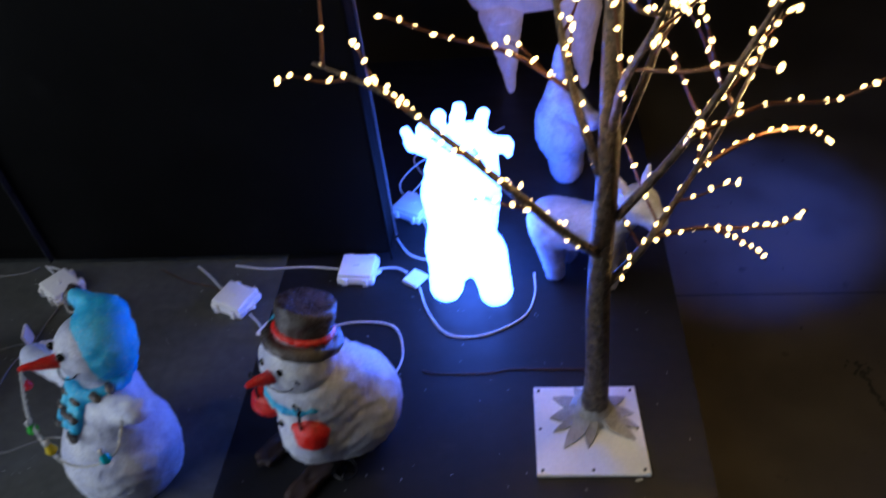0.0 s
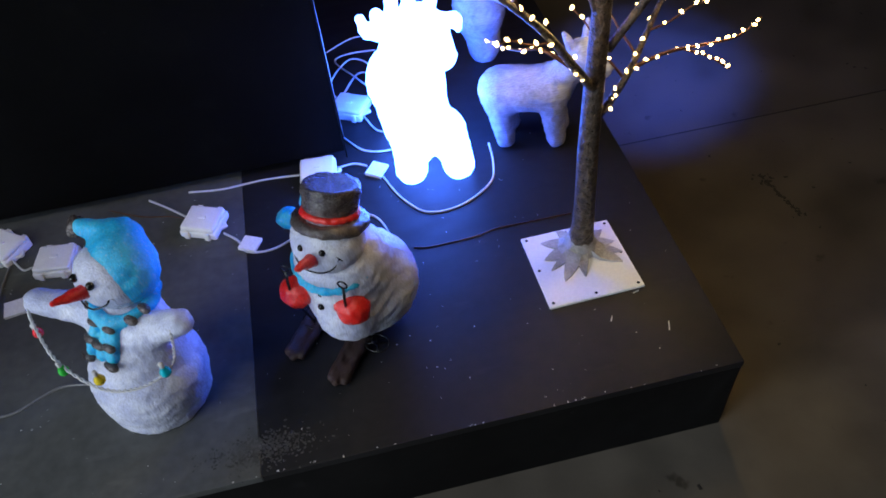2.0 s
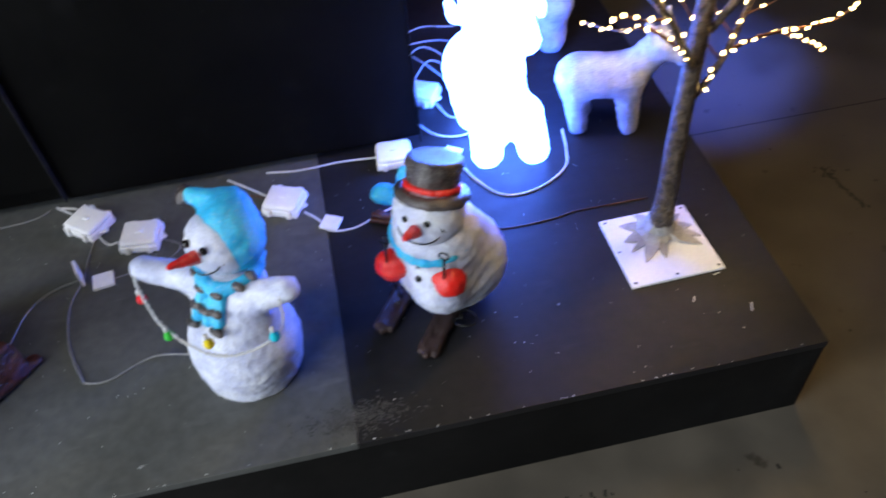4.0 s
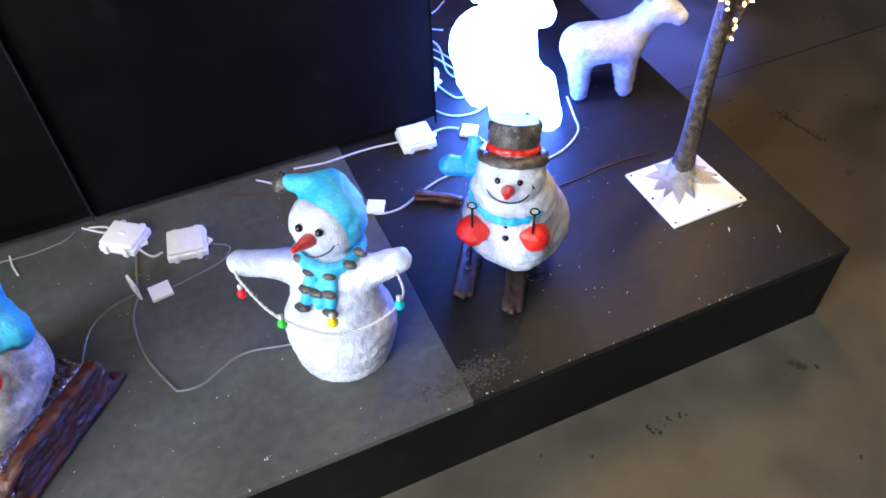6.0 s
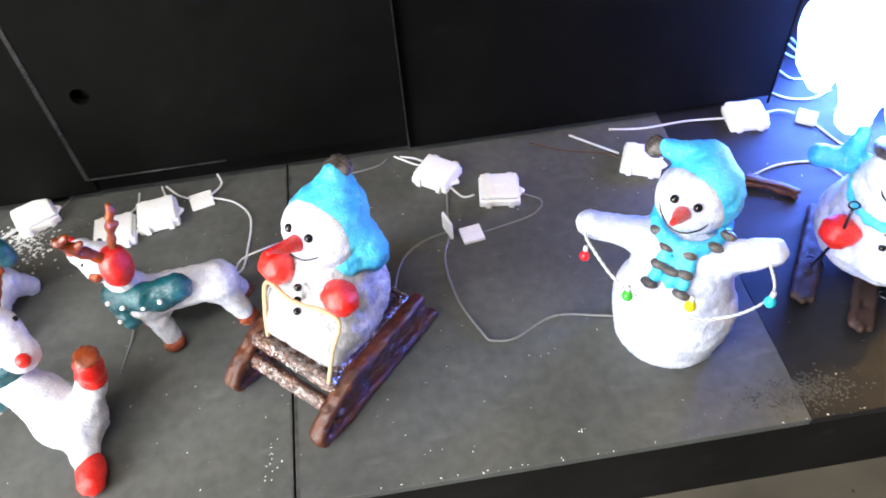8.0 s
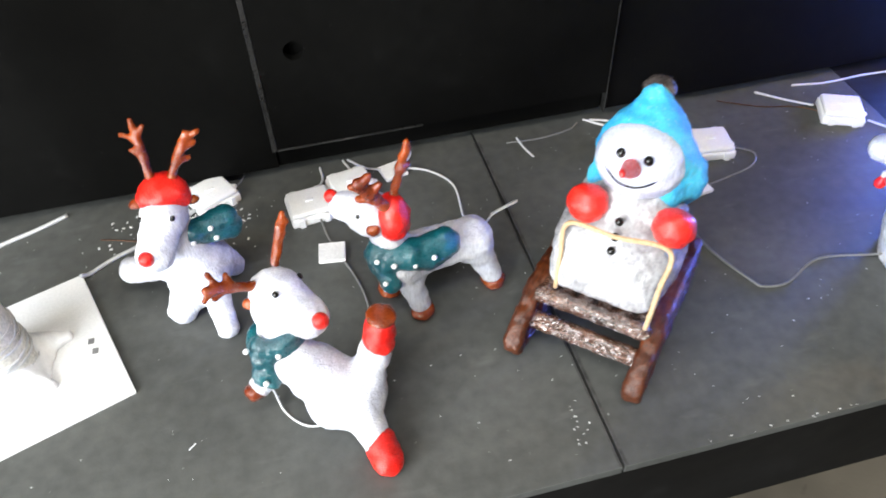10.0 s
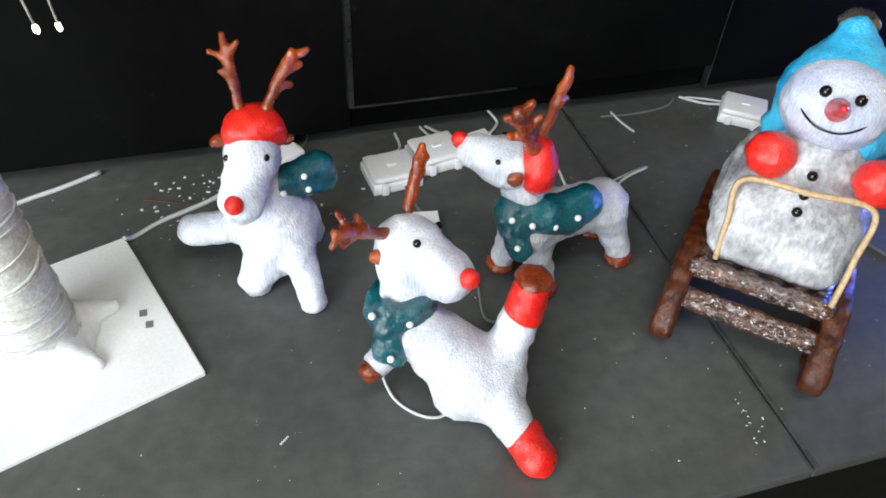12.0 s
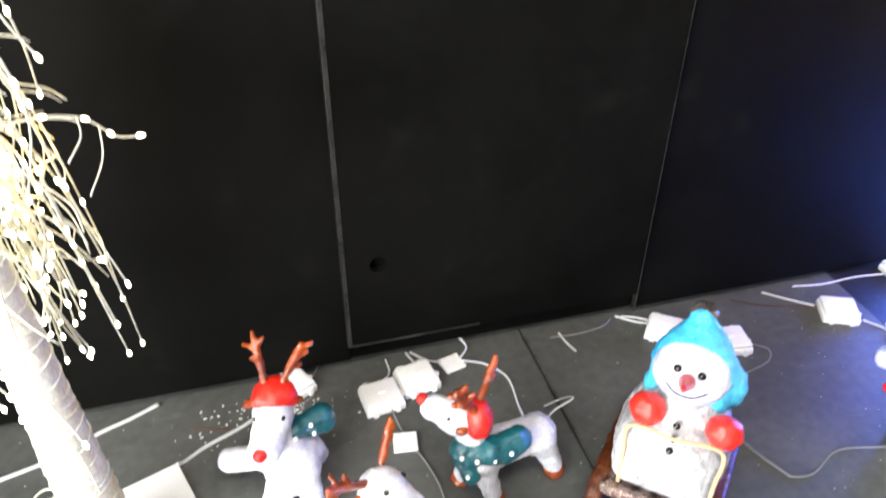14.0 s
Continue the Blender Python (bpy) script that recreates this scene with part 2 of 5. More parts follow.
CRUMB = plain("white_crumbs", (0.72, 0.73, 0.74), 0.5)
PAPER = plain("paper_tag", (0.90, 0.90, 0.89), 0.6)
PRINT = plain("printed_grey", (0.2, 0.2, 0.2), 0.6)
GRIME = plain("dark_grime", (0.02, 0.018, 0.015), 0.6)


# ---- mesh tools ----
def link(name, mesh, material, parent=None, label="", smooth=True):
    mesh.materials.append(material)
    if smooth:
        mesh.shade_smooth()
    ob = new(name, mesh)
    ob.parent = parent
    return tagged(ob, label)


def part(name, bm, material, parent=None, label="", smooth=True):
    me = bpy.data.meshes.new(name)
    bm.to_mesh(me)
    bm.free()
    return link(name, me, material, parent, label, smooth)


def base(name, place, rz, label, category, group="", kind=""):
    ob = new(name)
    ob.empty_display_size = 0.05
    ob.matrix_world = pose(*place, 0, 0, rz)
    return tagged(ob, label, category, group, kind)


def into(place, rz):
    """A function that turns places of the hall into places on a thing that stands there."""
    inv = pose(*place, 0, 0, rz).inverted()
    return lambda x, y, z: tuple(inv @ Vector((x, y, z)))


def box_bm(x0, x1, y0, y1, z0, z1, bevel=0.0, segs=2):
    bm = bmesh.new()
    bmesh.ops.create_cube(bm, size=1.0, matrix=Matrix.LocRotScale(((x0 + x1) / 2, (y0 + y1) / 2, (z0 + z1) / 2), None, (x1 - x0, y1 - y0, z1 - z0)))
    if bevel:
        bmesh.ops.bevel(bm, geom=bm.edges[:], offset=bevel, segments=segs, affect="EDGES", profile=0.6)
    return bm


def spline(points, n=8):
    """A smooth line through the points (Catmull-Rom)."""
    p = [np.array(q, float) for q in points]
    p = [2 * p[0] - p[1]] + p + [2 * p[-1] - p[-2]]
    out = []
    for i in range(1, len(p) - 2):
        a, b, c, d = p[i - 1:i + 3]
        for u in np.linspace(0, 1, n, endpoint=False):
            out.append(0.5 * (2 * b + (c - a) * u + (2 * a - 5 * b + 4 * c - d) * u * u + (3 * b - a - 3 * c + d) * u ** 3))
    out.append(p[-2])
    return out


def tube_data(points, radii, segs=6):
    p = [Vector(q) for q in points]
    if not hasattr(radii, "__len__"):
        radii = [radii] * len(p)
    verts, faces = [], []
    side = None
    for i, q in enumerate(p):
        d = (p[min(i + 1, len(p) - 1)] - p[max(i - 1, 0)]).normalized()
        if side is None:
            side = d.orthogonal().normalized()
        side = (side - d * side.dot(d)).normalized()
        up = d.cross(side)
        for k in range(segs):
            a = 2 * math.pi * k / segs
            verts.append(q + (side * math.cos(a) + up * math.sin(a)) * radii[i])
    for i in range(len(p) - 1):
        for k in range(segs):
            a, b = i * segs + k, i * segs + (k + 1) % segs
            faces.append((a, b, b + segs, a + segs))
    faces.append(tuple(reversed(range(segs))))
    faces.append(tuple(range(len(verts) - segs, len(verts))))
    return [tuple(v) for v in verts], faces


def mesh_of(name, verts, faces):
    me = bpy.data.meshes.new(name)
    me.from_pydata([tuple(map(float, v)) for v in verts], [], [tuple(int(i) for i in q) for q in faces])
    me.update()
    return me


def tube(name, points, radius, material, parent=None, label="", segs=6, n=8, smooth=True):
    pts = spline(points, n) if smooth else points
    if hasattr(radius, "__len__"):
        radius = list(np.interp(np.linspace(0, 1, len(pts)), np.linspace(0, 1, len(radius)), radius))
    return link(name, mesh_of(name, *tube_data(pts, radius, segs)), material, parent, label)


def ball(r):
    """An ellipsoid primitive's radii."""
    return np.array(r if hasattr(r, "__len__") else (r, r, r), float)


def S(c, r):
    return ("s", np.array(c, float), ball(r))


def C(a, b, ra, rb=None):
    return ("c", np.array(a, float), np.array(b, float), ra, ra if rb is None else rb)


def distance(prims, P, k):
    d = None
    for q in prims:
        if q[0] == "s":
            v = (P - q[1]) / q[2]
            l = np.sqrt((v * v).sum(-1)) + 1e-9
            g = np.sqrt(((v / q[2]) ** 2).sum(-1)) + 1e-9
            e = l * (l - 1) / g
        else:
            ab = q[2] - q[1]
            h = np.clip(((P - q[1]) @ ab) / (ab @ ab), 0, 1)
            e = np.sqrt(((P - q[1] - h[..., None] * ab) ** 2).sum(-1)) - (q[3] + (q[4] - q[3]) * h)
        if d is None:
            d = e
        else:
            w = np.clip(0.5 + 0.5 * (d - e) / k, 0, 1)
            d = d * (1 - w) + e * w - k * w * (1 - w)
    return d


def moulded(name, prims, material, parent=None, label="", cell=0.004, k=0.015, lumps=0.0011, floor=None, cut=(), seed=0.0):
    """Forms melted into one skin; cut: forms taken away; floor: flat underside at that height."""
    lo, hi = np.full(3, 9.0), np.full(3, -9.0)
    for q in prims:
        for c, r in ([(q[1], q[2])] if q[0] == "s" else [(q[1], q[3]), (q[2], q[4])]):
            lo, hi = np.minimum(lo, c - r), np.maximum(hi, c + r)
    lo, hi = lo - 3 * cell - k * 0.3, hi + 3 * cell + k * 0.3
    n = np.ceil((hi - lo) / cell).astype(int) + 1
    G = np.stack(np.meshgrid(*[lo[i] + cell * np.arange(n[i]) for i in range(3)], indexing="ij"), -1)
    V = distance(prims, G, k)
    if lumps:
        s = G + seed
        V = V + lumps * (np.sin(s[..., 0] * 210 + 2 * np.sin(s[..., 2] * 130)) * np.sin(s[..., 1] * 190 + 1.5 * np.sin(s[..., 0] * 90)) + 0.8 * np.sin(s[..., 2] * 240 + 2 * np.sin(s[..., 1] * 70)))
        V = V + 0.7 * lumps * np.sin(s[..., 0] * 470 + 3 * np.sin(s[..., 1] * 160)) * np.sin(s[..., 1] * 430 + 3 * np.sin(s[..., 2] * 170)) * np.sin(s[..., 2] * 450 + 2 * np.sin(s[..., 0] * 150))
    if len(cut):
        V = np.maximum(V, -distance(cut, G, k * 0.5))
    if floor is not None:
        V = np.maximum(V, floor - G[..., 2])
    inside = V < 0
    shape = tuple(n - 1)
    total, count = np.zeros(shape + (3,)), np.zeros(shape)
    sl = lambda o: tuple(slice(o[i], n[i] - 1 + o[i]) for i in range(3))
    for axis in range(3):
        others = [i for i in range(3) if i != axis]
        for u in (0, 1):
            for v in (0, 1):
                a = [0, 0, 0]
                a[others[0]], a[others[1]] = u, v
                b = list(a)
                b[axis] = 1
                va, vb = V[sl(a)], V[sl(b)]
                m = inside[sl(a)] != inside[sl(b)]
                w = np.where(m, va / np.where(m, va - vb, 1.0), 0.0)
                for i in range(3):
                    total[..., i] += m * (a[i] + (w if i == axis else 0.0))
                count += m
    used = count > 0
    index = np.full(shape, -1)
    index[used] = np.arange(used.sum())
    cells = np.argwhere(used)
    verts = lo + cell * (cells + total[used] / count[used][:, None])
    faces = []
    for axis in range(3):
        b, c = (axis + 1) % 3, (axis + 2) % 3
        s0, s1 = [slice(None)] * 3, [slice(None)] * 3
        s0[axis], s1[axis] = slice(0, -1), slice(1, None)
        change = inside[tuple(s0)] != inside[tuple(s1)]
        at = np.argwhere(change)
        at = at[(at[:, b] > 0) & (at[:, c] > 0) & (at[:, b] < n[b] - 1) & (at[:, c] < n[c] - 1)]
        out = inside[tuple(at.T)]
        quad = []
        for db, dc in ((-1, -1), (0, -1), (0, 0), (-1, 0)):
            j = at.copy()
            j[:, b] += db
            j[:, c] += dc
            quad.append(index[tuple(j.T)])
        quad = np.stack(quad, 1)
        faces += list(quad[out]) + list(quad[~out][:, ::-1])
    return link(name, mesh_of(name, verts, faces), material, parent, label)


def sphere_bm(c, r, u=12, v=8):
    bm = bmesh.new()
    r = ball(r)
    bmesh.ops.create_uvsphere(bm, u_segments=u, v_segments=v, radius=1.0, matrix=Matrix.Translation(c) @ Matrix.Diagonal((*r, 1)))
    return bm


def bead(name, c, r, material, parent, label=""):
    return part(name, sphere_bm(c, r), material, parent, label)


# ---- the hall ----
def slab(name, x0, x1, y0, y1, z0, z1, material, label="", category="", parent=None, bevel=0.0):
    ob = part(name, box_bm(x0, x1, y0, y1, z0, z1, bevel), material, parent, "", False)
    return tagged(ob, label, category, "", "structure" if parent is None else "")


slab("ground", -6.0, 4.0, -4.2, 6.2, FLOOR_Z - 0.1, FLOOR_Z, CONCRETE, "stained bare concrete floor of the hall", "floor")
slab("wall_east", 4.0, 4.2, -4.2, 6.2, FLOOR_Z, 3.4, HALL, "plain dark hall wall", "wall")
slab("wall_north", -6.0, 4.0, 6.0, 6.2, FLOOR_Z, 3.4, HALL, "plain dark hall wall", "wall")
slab("wall_south", -6.0, 4.0, -4.2, -4.0, FLOOR_Z, 3.4, HALL, "plain dark hall wall", "wall")
slab("ceiling", -6.0, 4.0, -4.0, 6.0, 3.4, 3.5, HALL, "plain dark hall ceiling", "ceiling")
# west wall, unseen, with a wide opening assumed for the left-hand light
slab("wall_west", -4.6, -4.4, -4.0, -3.0, FLOOR_Z, 3.4, HALL, "plain dark hall wall, unseen, beside an assumed opening", "wall")
slab("wall_west_inner", -4.6, -4.4, -0.2, 6.0, FLOOR_Z, 3.4, HALL, "plain dark hall wall, unseen, beside an assumed opening", "wall")
slab("wall_west_lintel", -4.6, -4.4, -3.0, -0.2, 2.5, 3.4, HALL, "plain dark lintel, unseen, over an assumed opening", "wall")

# display platform: deck boards on a black box
deck = base("display_platform", (0, 0, 0), 0, "low black-painted wooden display platform with scuffed boards", "platform", "", "structure")
slab("fascia", -3.6, -0.002, 0.0, 0.018, FLOOR_Z, -0.0185, FASCIA, parent=deck)
slab("end_fascia", -0.018, 0.0, 0.019, 1.75, FLOOR_Z, -0.0185, FASCIA, parent=deck)
for x0, x1, mat in ((-3.6, -1.7845, BOARD), (-1.7805, -0.9040, BOARD), (-0.9035, 0.0, BOARD_NEW)):
    slab("deck_board", x0, x1, -0.002, 1.75, -0.018, 0.0, mat, parent=deck, bevel=0.0012)

# rubbed board ends along the joint
part("worn_edge", box_bm(-1.7803, -1.7745, 0.0, 0.78, -0.004, 0.0005), SCRAPE, deck, "rubbed pale edge", False)
part("worn_edge", box_bm(-1.7885, -1.7847, 0.0, 0.78, -0.004, 0.0005), SCRAPE, deck, "rubbed pale edge", False)

# black partition behind the figures, with a door leaf that stands a little proud
wall = base("wall_partition", (0, 0, 0), 0, "tall satin black partition of painted panels", "wall", "", "structure")
slab("panel", -3.6, -2.2, 0.787, 0.875, 0.026, 2.3, PANEL, parent=wall, bevel=0.002)
slab("panel", -2.2, -1.4985, 0.792, 0.875, 0.026, 2.3, PANEL, parent=wall, bevel=0.002)
slab("panel", -1.4955, -0.645, 0.785, 0.875, 0.026, 2.3, PANEL, parent=wall, bevel=0.002)


# black slab added to keep the gap under the panels dark
slab("gap_blocker", -3.6, -0.68, 0.835, 0.86, 0.0, 0.0255, FASCIA, parent=wall)


def holed_leaf(x0, x1, z0, z1, hx, hz, r, y0, y1):
    bm = bmesh.new()
    rect = [bm.verts.new((x, y0, z)) for x, z in ((x0, z0), (x1, z0), (x1, z1), (x0, z1))]
    ring = [bm.verts.new((hx + r * math.cos(a), y0, hz + r * math.sin(a))) for a in np.linspace(0, 2 * math.pi, 24, endpoint=False)]
    edges = [bm.edges.new((q[i], q[(i + 1) % len(q)])) for q in (rect, ring) for i in range(len(q))]
    bmesh.ops.triangle_fill(bm, edges=edges, use_beauty=True)
    out = bmesh.ops.extrude_face_region(bm, geom=bm.faces[:])
    bmesh.ops.translate(bm, vec=(0, y1 - y0, 0), verts=[v for v in out["geom"] if isinstance(v, bmesh.types.BMVert)])
    bmesh.ops.recalc_face_normals(bm, faces=bm.faces[:])
    return bm


part("door_leaf", holed_leaf(-2.196, -1.4995, 0.082, 2.3, -2.128, 0.298, 0.019, 0.768, 0.786), PANEL, wall, "black door leaf with a round finger hole", False)
part("edge_strip", box_bm(-2.206, -2.1965, 0.766, 0.7865, 0.082, 2.3, 0.001), EDGE, wall, "scuffed grey edge", False)
part("joint_edge", box_bm(-1.4993, -1.4975, 0.7668, 0.7855, 0.03, 2.3), EDGE, wall, "thin pale chipped edge", False)
part("bottom_strip", box_bm(-2.196, -1.9, 0.7655, 0.7675, 0.082, 0.086), EDGE, wall, "scuffed grey edge", False)
part("corner_trim", box_bm(-0.6445, -0.640, 0.868, 0.877, 0.004, 2.3, 0.001), TRIM, wall, "thin metal corner trim", False)
part("corner_trim", box_bm(-0.6445, -0.641, 0.783, 0.789, 0.004, 2.3, 0.001), PANEL, wall, "", False)


# ---- snowmen ----
def tilted(degrees):
    """Offsets on a head that looks up by so many degrees."""
    s, k = math.sin(radians(degrees)), math.cos(radians(degrees))
    return lambda x, y, z: np.array((x, y * k + z * s, -y * s + z * k))


def face(root, eyes, nose, tip, smile, eye_r=0.0065, nose_r=0.014):
    for e in eyes:
        bead("eye", e, eye_r, BLACK, root)
    moulded("nose", [C(nose, tip, nose_r, 0.005)], ICE_RED, root, "red acrylic nose", 0.0028, 0.004, 0.0006)
    tube("smile", smile, 0.0016, BLACK, root, segs=5)


def ring(c, rx, ry, z, n=28, tilt=0.0):
    return [(c[0] + rx * math.cos(a), c[1] + ry * math.sin(a), z + tilt * math.sin(a)) for a in np.linspace(0, 2 * math.pi, n, endpoint=False)]


def snowman_with_lights():
    place, rz = (-1.085, 0.222, 0.0), -42
    g = into(place, rz)
    root = base("snowman_figure", place, rz, "white acrylic snowman in a blue cap holding a bulb garland", "snowman")
    T = tilted(14)
    h = np.array((-0.021, 0.053, 0.293))
    hand_r, hand_l = np.array(g(-0.966, 0.174, 0.250)), np.array(g(-1.224, 0.312, 0.226))
    moulded("body", [C((0, 0.006, 0.016), (0, 0.007, 0.045), 0.097, 0.100), S((0, 0.010, 0.088), (0.107, 0.096, 0.078)), S((-0.004, 0.022, 0.155), (0.086, 0.072, 0.058)), S((-0.012, 0.04, 0.205), (0.060, 0.053, 0.05)),
                     C((0.040, 0.022, 0.205), hand_r, 0.033, 0.023), C((-0.06, 0.022, 0.202), hand_l, 0.033, 0.023)], ICE_SNOW, root, k=0.03, floor=0.0)
    moulded("head", [S(h, (0.063, 0.06, 0.06))], ICE_SNOW, root, lumps=0.0008)
    pom = np.array(g(-1.110, 0.352, 0.342))
    moulded("cap", [S(h + T(0.008, 0.013, 0.005), (0.065, 0.059, 0.062)), S(h + T(0.006, 0.020, 0.028), (0.050, 0.046, 0.042)), C(h + T(0.004, 0.020, 0.037), h + T(-0.005, 0.038, 0.052), 0.036, 0.028), C(h + T(-0.005, 0.038, 0.052), pom + (0.012, 0, 0.006), 0.026, 0.014)], ICE_BLUE, root,
            "sky blue drooping cap", k=0.02, cut=[S(h + T(-0.002, -0.060, -0.014), (0.054, 0.048, 0.052))])
    moulded("pompom", [S(pom, 0.019)], ICE_HAT, root, "dark grey pompom", lumps=0.002)
    face(root, [h + T(-0.019, -0.057, 0.019), h + T(0.019, -0.057, 0.019)], h + T(0, -0.056, 0.0), h + T(0, -0.114, 0.014),
         [h + T(-0.041, -0.043, -0.006), h + T(-0.034, -0.048, -0.020), h + T(-0.016, -0.056, -0.032), h + T(0.0, -0.058, -0.035), h + T(0.016, -0.056, -0.032), h + T(0.034, -0.048, -0.020), h + T(0.041, -0.043, -0.006)], 0.0074)
    for s in (-1, 1):
        tube("smile_end", [h + T(s * 0.037, -0.046, -0.002), h + T(s * 0.045, -0.040, -0.009)], 0.0014, BLACK, root, segs=5, n=2)
    rg = ring((-0.014, 0.047), 0.056, 0.053, 0.244, 16, 0.008)
    moulded("scarf", [C(rg[i], rg[(i + 1) % 16], 0.0105) for i in range(16)] + [C((-0.026, -0.004, 0.238), (-0.030, -0.042, 0.186), 0.0115), C((0.000, -0.006, 0.238), (-0.004, -0.043, 0.186), 0.0115), C((0.012, -0.003, 0.237), (0.018, -0.040, 0.188), 0.011)],
            ICE_BLUE, root, "blue scarf with dark grey stripes", k=0.008)
    for c, w in (((-0.055, 0.008, 0.240), 0.011), ((-0.028, -0.011, 0.232), 0.0115), ((0.008, -0.011, 0.234), 0.0115), ((0.040, 0.014, 0.246), 0.0115), ((-0.030, -0.031, 0.207), 0.012), ((-0.008, -0.034, 0.207), 0.013), ((0.014, -0.031, 0.208), 0.012), ((-0.034, -0.050, 0.176), 0.013), ((0.020, -0.048, 0.178), 0.013), ((0.050, 0.04, 0.256), 0.0115)):
        moulded("scarf_stripe", [S(np.array(c) + (0, -0.004, 0.001), (w * 1.25, 0.0085, 0.0085))], ICE_HAT, root, "dark grey scarf stripe", 0.003, 0.004, 0.0008)
    low = [hand_l + (0, -0.02, 0.004), np.array(g(-1.232, 0.272, 0.215)), np.array(g(-1.195, 0.20, 0.185)), np.array(g(-1.120, 0.135, 0.168)), np.array(g(-1.045, 0.108, 0.188)), np.array(g(-0.985, 0.115, 0.222)), hand_r + (0, -0.02, 0.004)]
    line = spline(low, 10)
    turns = 90
    for phase in (0, math.pi):
        pts = []
        for i in range(turns * 3):
            u = i / (turns * 3 - 1) * (len(line) - 1)
            j = min(int(u), len(line) - 2)
            q = line[j] + (line[j + 1] - line[j]) * (u - j)
            a = phase + i * 2 * math.pi / 12
            pts.append(q + np.array((0.0, math.cos(a), math.sin(a))) * 0.0019)
        tube("garland_wire", pts, 0.0017, WHITE_CABLE, root, segs=4, smooth=False)
    for colour, w in (("red", (-1.238, 0.276, 0.184)), ("green", (-1.189, 0.188, 0.173)), ("yellow", (-1.110, 0.127, 0.206)), ("cyan", (-0.996, 0.100, 0.224))):
        c = np.array(g(*w))
        b = moulded("bulb", [S(c, 0.0095), C(c, c + (0, 0, 0.014), 0.007, 0.005)], FABRIC[colour], root, colour + " glass bulb", 0.0028, 0.004, 0)
        tube("bulb_socket", [c + (0, 0, 0.012), c + (0, 0, 0.024)], 0.0045, WHITE_CABLE, root, segs=6, n=2)
    return root


def skiing_snowman():
    place, rz = (-0.676, 0.292, 0.0), -33
    g = into(place, rz)
    root = base("snowman_figure", place, rz, "white acrylic snowman in a grey top hat on dark skis", "snowman")
    b = np.array(g(-0.664, 0.302, 0.108))
    T = tilted(14)
    h = np.array(g(-0.701, 0.262, 0.280))
    moulded("body", [S(b, (0.112, 0.110, 0.098)), S((b + h) / 2 + (0, -0.004, 0.0), (0.088, 0.086, 0.08)), S(h + np.array((0, 0.008, -0.05)), (0.07, 0.066, 0.05)), S(g(-0.70, 0.215, 0.13), (0.055, 0.05, 0.06))], ICE_SNOW, root, k=0.03, floor=0.018)
    moulded("head", [S(h, (0.066, 0.062, 0.062))], ICE_SNOW, root, lumps=0.0008)
    top = h + T(0, 0.014, 0.031)
    up = T(0.0, 0.17, 0.985)
    across = np.cross(up, (1.0, 0.0, 0.0))

    def hoop(at, r, n=20):
        return [at + r * (math.cos(a) * np.array((1.0, 0, 0)) + math.sin(a) * across) for a in np.linspace(0, 2 * math.pi, n, endpoint=False)]

    brim = hoop(top, 0.057)
    moulded("hat", [C(brim[i], brim[(i + 1) % 20], 0.0095) for i in range(20)] + [C(top + up * 0.004, top + up * 0.055, 0.045, 0.051)], ICE_HAT, root, "smoky grey top hat", k=0.010,
            cut=[S(top + up * 0.366, 0.3)])
    band = hoop(top + up * 0.017, 0.0455)
    moulded("hat_band", [C(band[i], band[(i + 1) % 20], 0.0068) for i in range(20)], ICE_RED, root, "red hat band", k=0.004, cell=0.0035)
    face(root, [h + T(-0.020, -0.056, 0.012), h + T(0.020, -0.056, 0.012)], h + T(0, -0.056, -0.006), h + T(0, -0.106, 0.008),
         [h + T(-0.044, -0.044, -0.002), h + T(-0.034, -0.05, -0.022), h + T(-0.014, -0.057, -0.031), h + T(0.014, -0.057, -0.031), h + T(0.034, -0.05, -0.022), h + T(0.044, -0.044, -0.002)])
    for s in (-1, 1):
        tube("smile_end", [h + T(s * 0.04, -0.047, 0.004), h + T(s * 0.048, -0.041, -0.007)], 0.0014, BLACK, root, segs=5, n=2)
    m = h + np.array((0.0, 0.008, -0.052))
    rg = [m + np.array((0.070 * math.cos(a), 0.067 * math.sin(a), 0.014 * math.sin(a))) for a in np.linspace(0, 2 * math.pi, 18, endpoint=False)]
    tail = np.array(g(-0.735, 0.368, 0.225))
    moulded("scarf", [C(rg[i], rg[(i + 1) % 18], 0.0105) for i in range(18)] + [C(m + (-0.01, 0.06, 0.0), tail, 0.016, 0.022), C(tail, np.array(g(-0.725, 0.372, 0.285)), 0.02, 0.013), C(tail, tail + (-0.045, 0.0, -0.004), 0.02, 0.022)], ICE_BLUE, root,
            "sky blue scarf with flying tails", k=0.01)
    for z, y in ((0.205, -0.088), (0.18, -0.098)):
        bead("button", (h[0], h[1] + y + 0.028, z - 0.006), 0.007, BLACK, root)
    for n, s in (((-0.686, 0.190, 0.168), 1), ((-0.781, 0.262, 0.160), -1)):
        c = np.array(g(*n))
        moulded("mitten", [S(c, (0.033, 0.03, 0.033)), S(c + (-s * 0.022, -0.004, 0.012), 0.014)], ICE_RED, root, "red mitten", k=0.01)
        moulded("arm", [C(c + (-s * 0.005, 0.018, 0.0), (s * 0.062, -0.005, 0.165), 0.026, 0.032)], ICE_SNOW, root)
        foot = c + (s * 0.012, 0.03 if s > 0 else 0.035, -c[2] + 0.008)
        head = c + (0, -0.012, 0.07)
        tube("ski_pole", [head, c + (0, -0.014, 0.0), foot], 0.0028, BLACK, root, "thin black ski pole", segs=6, n=4)
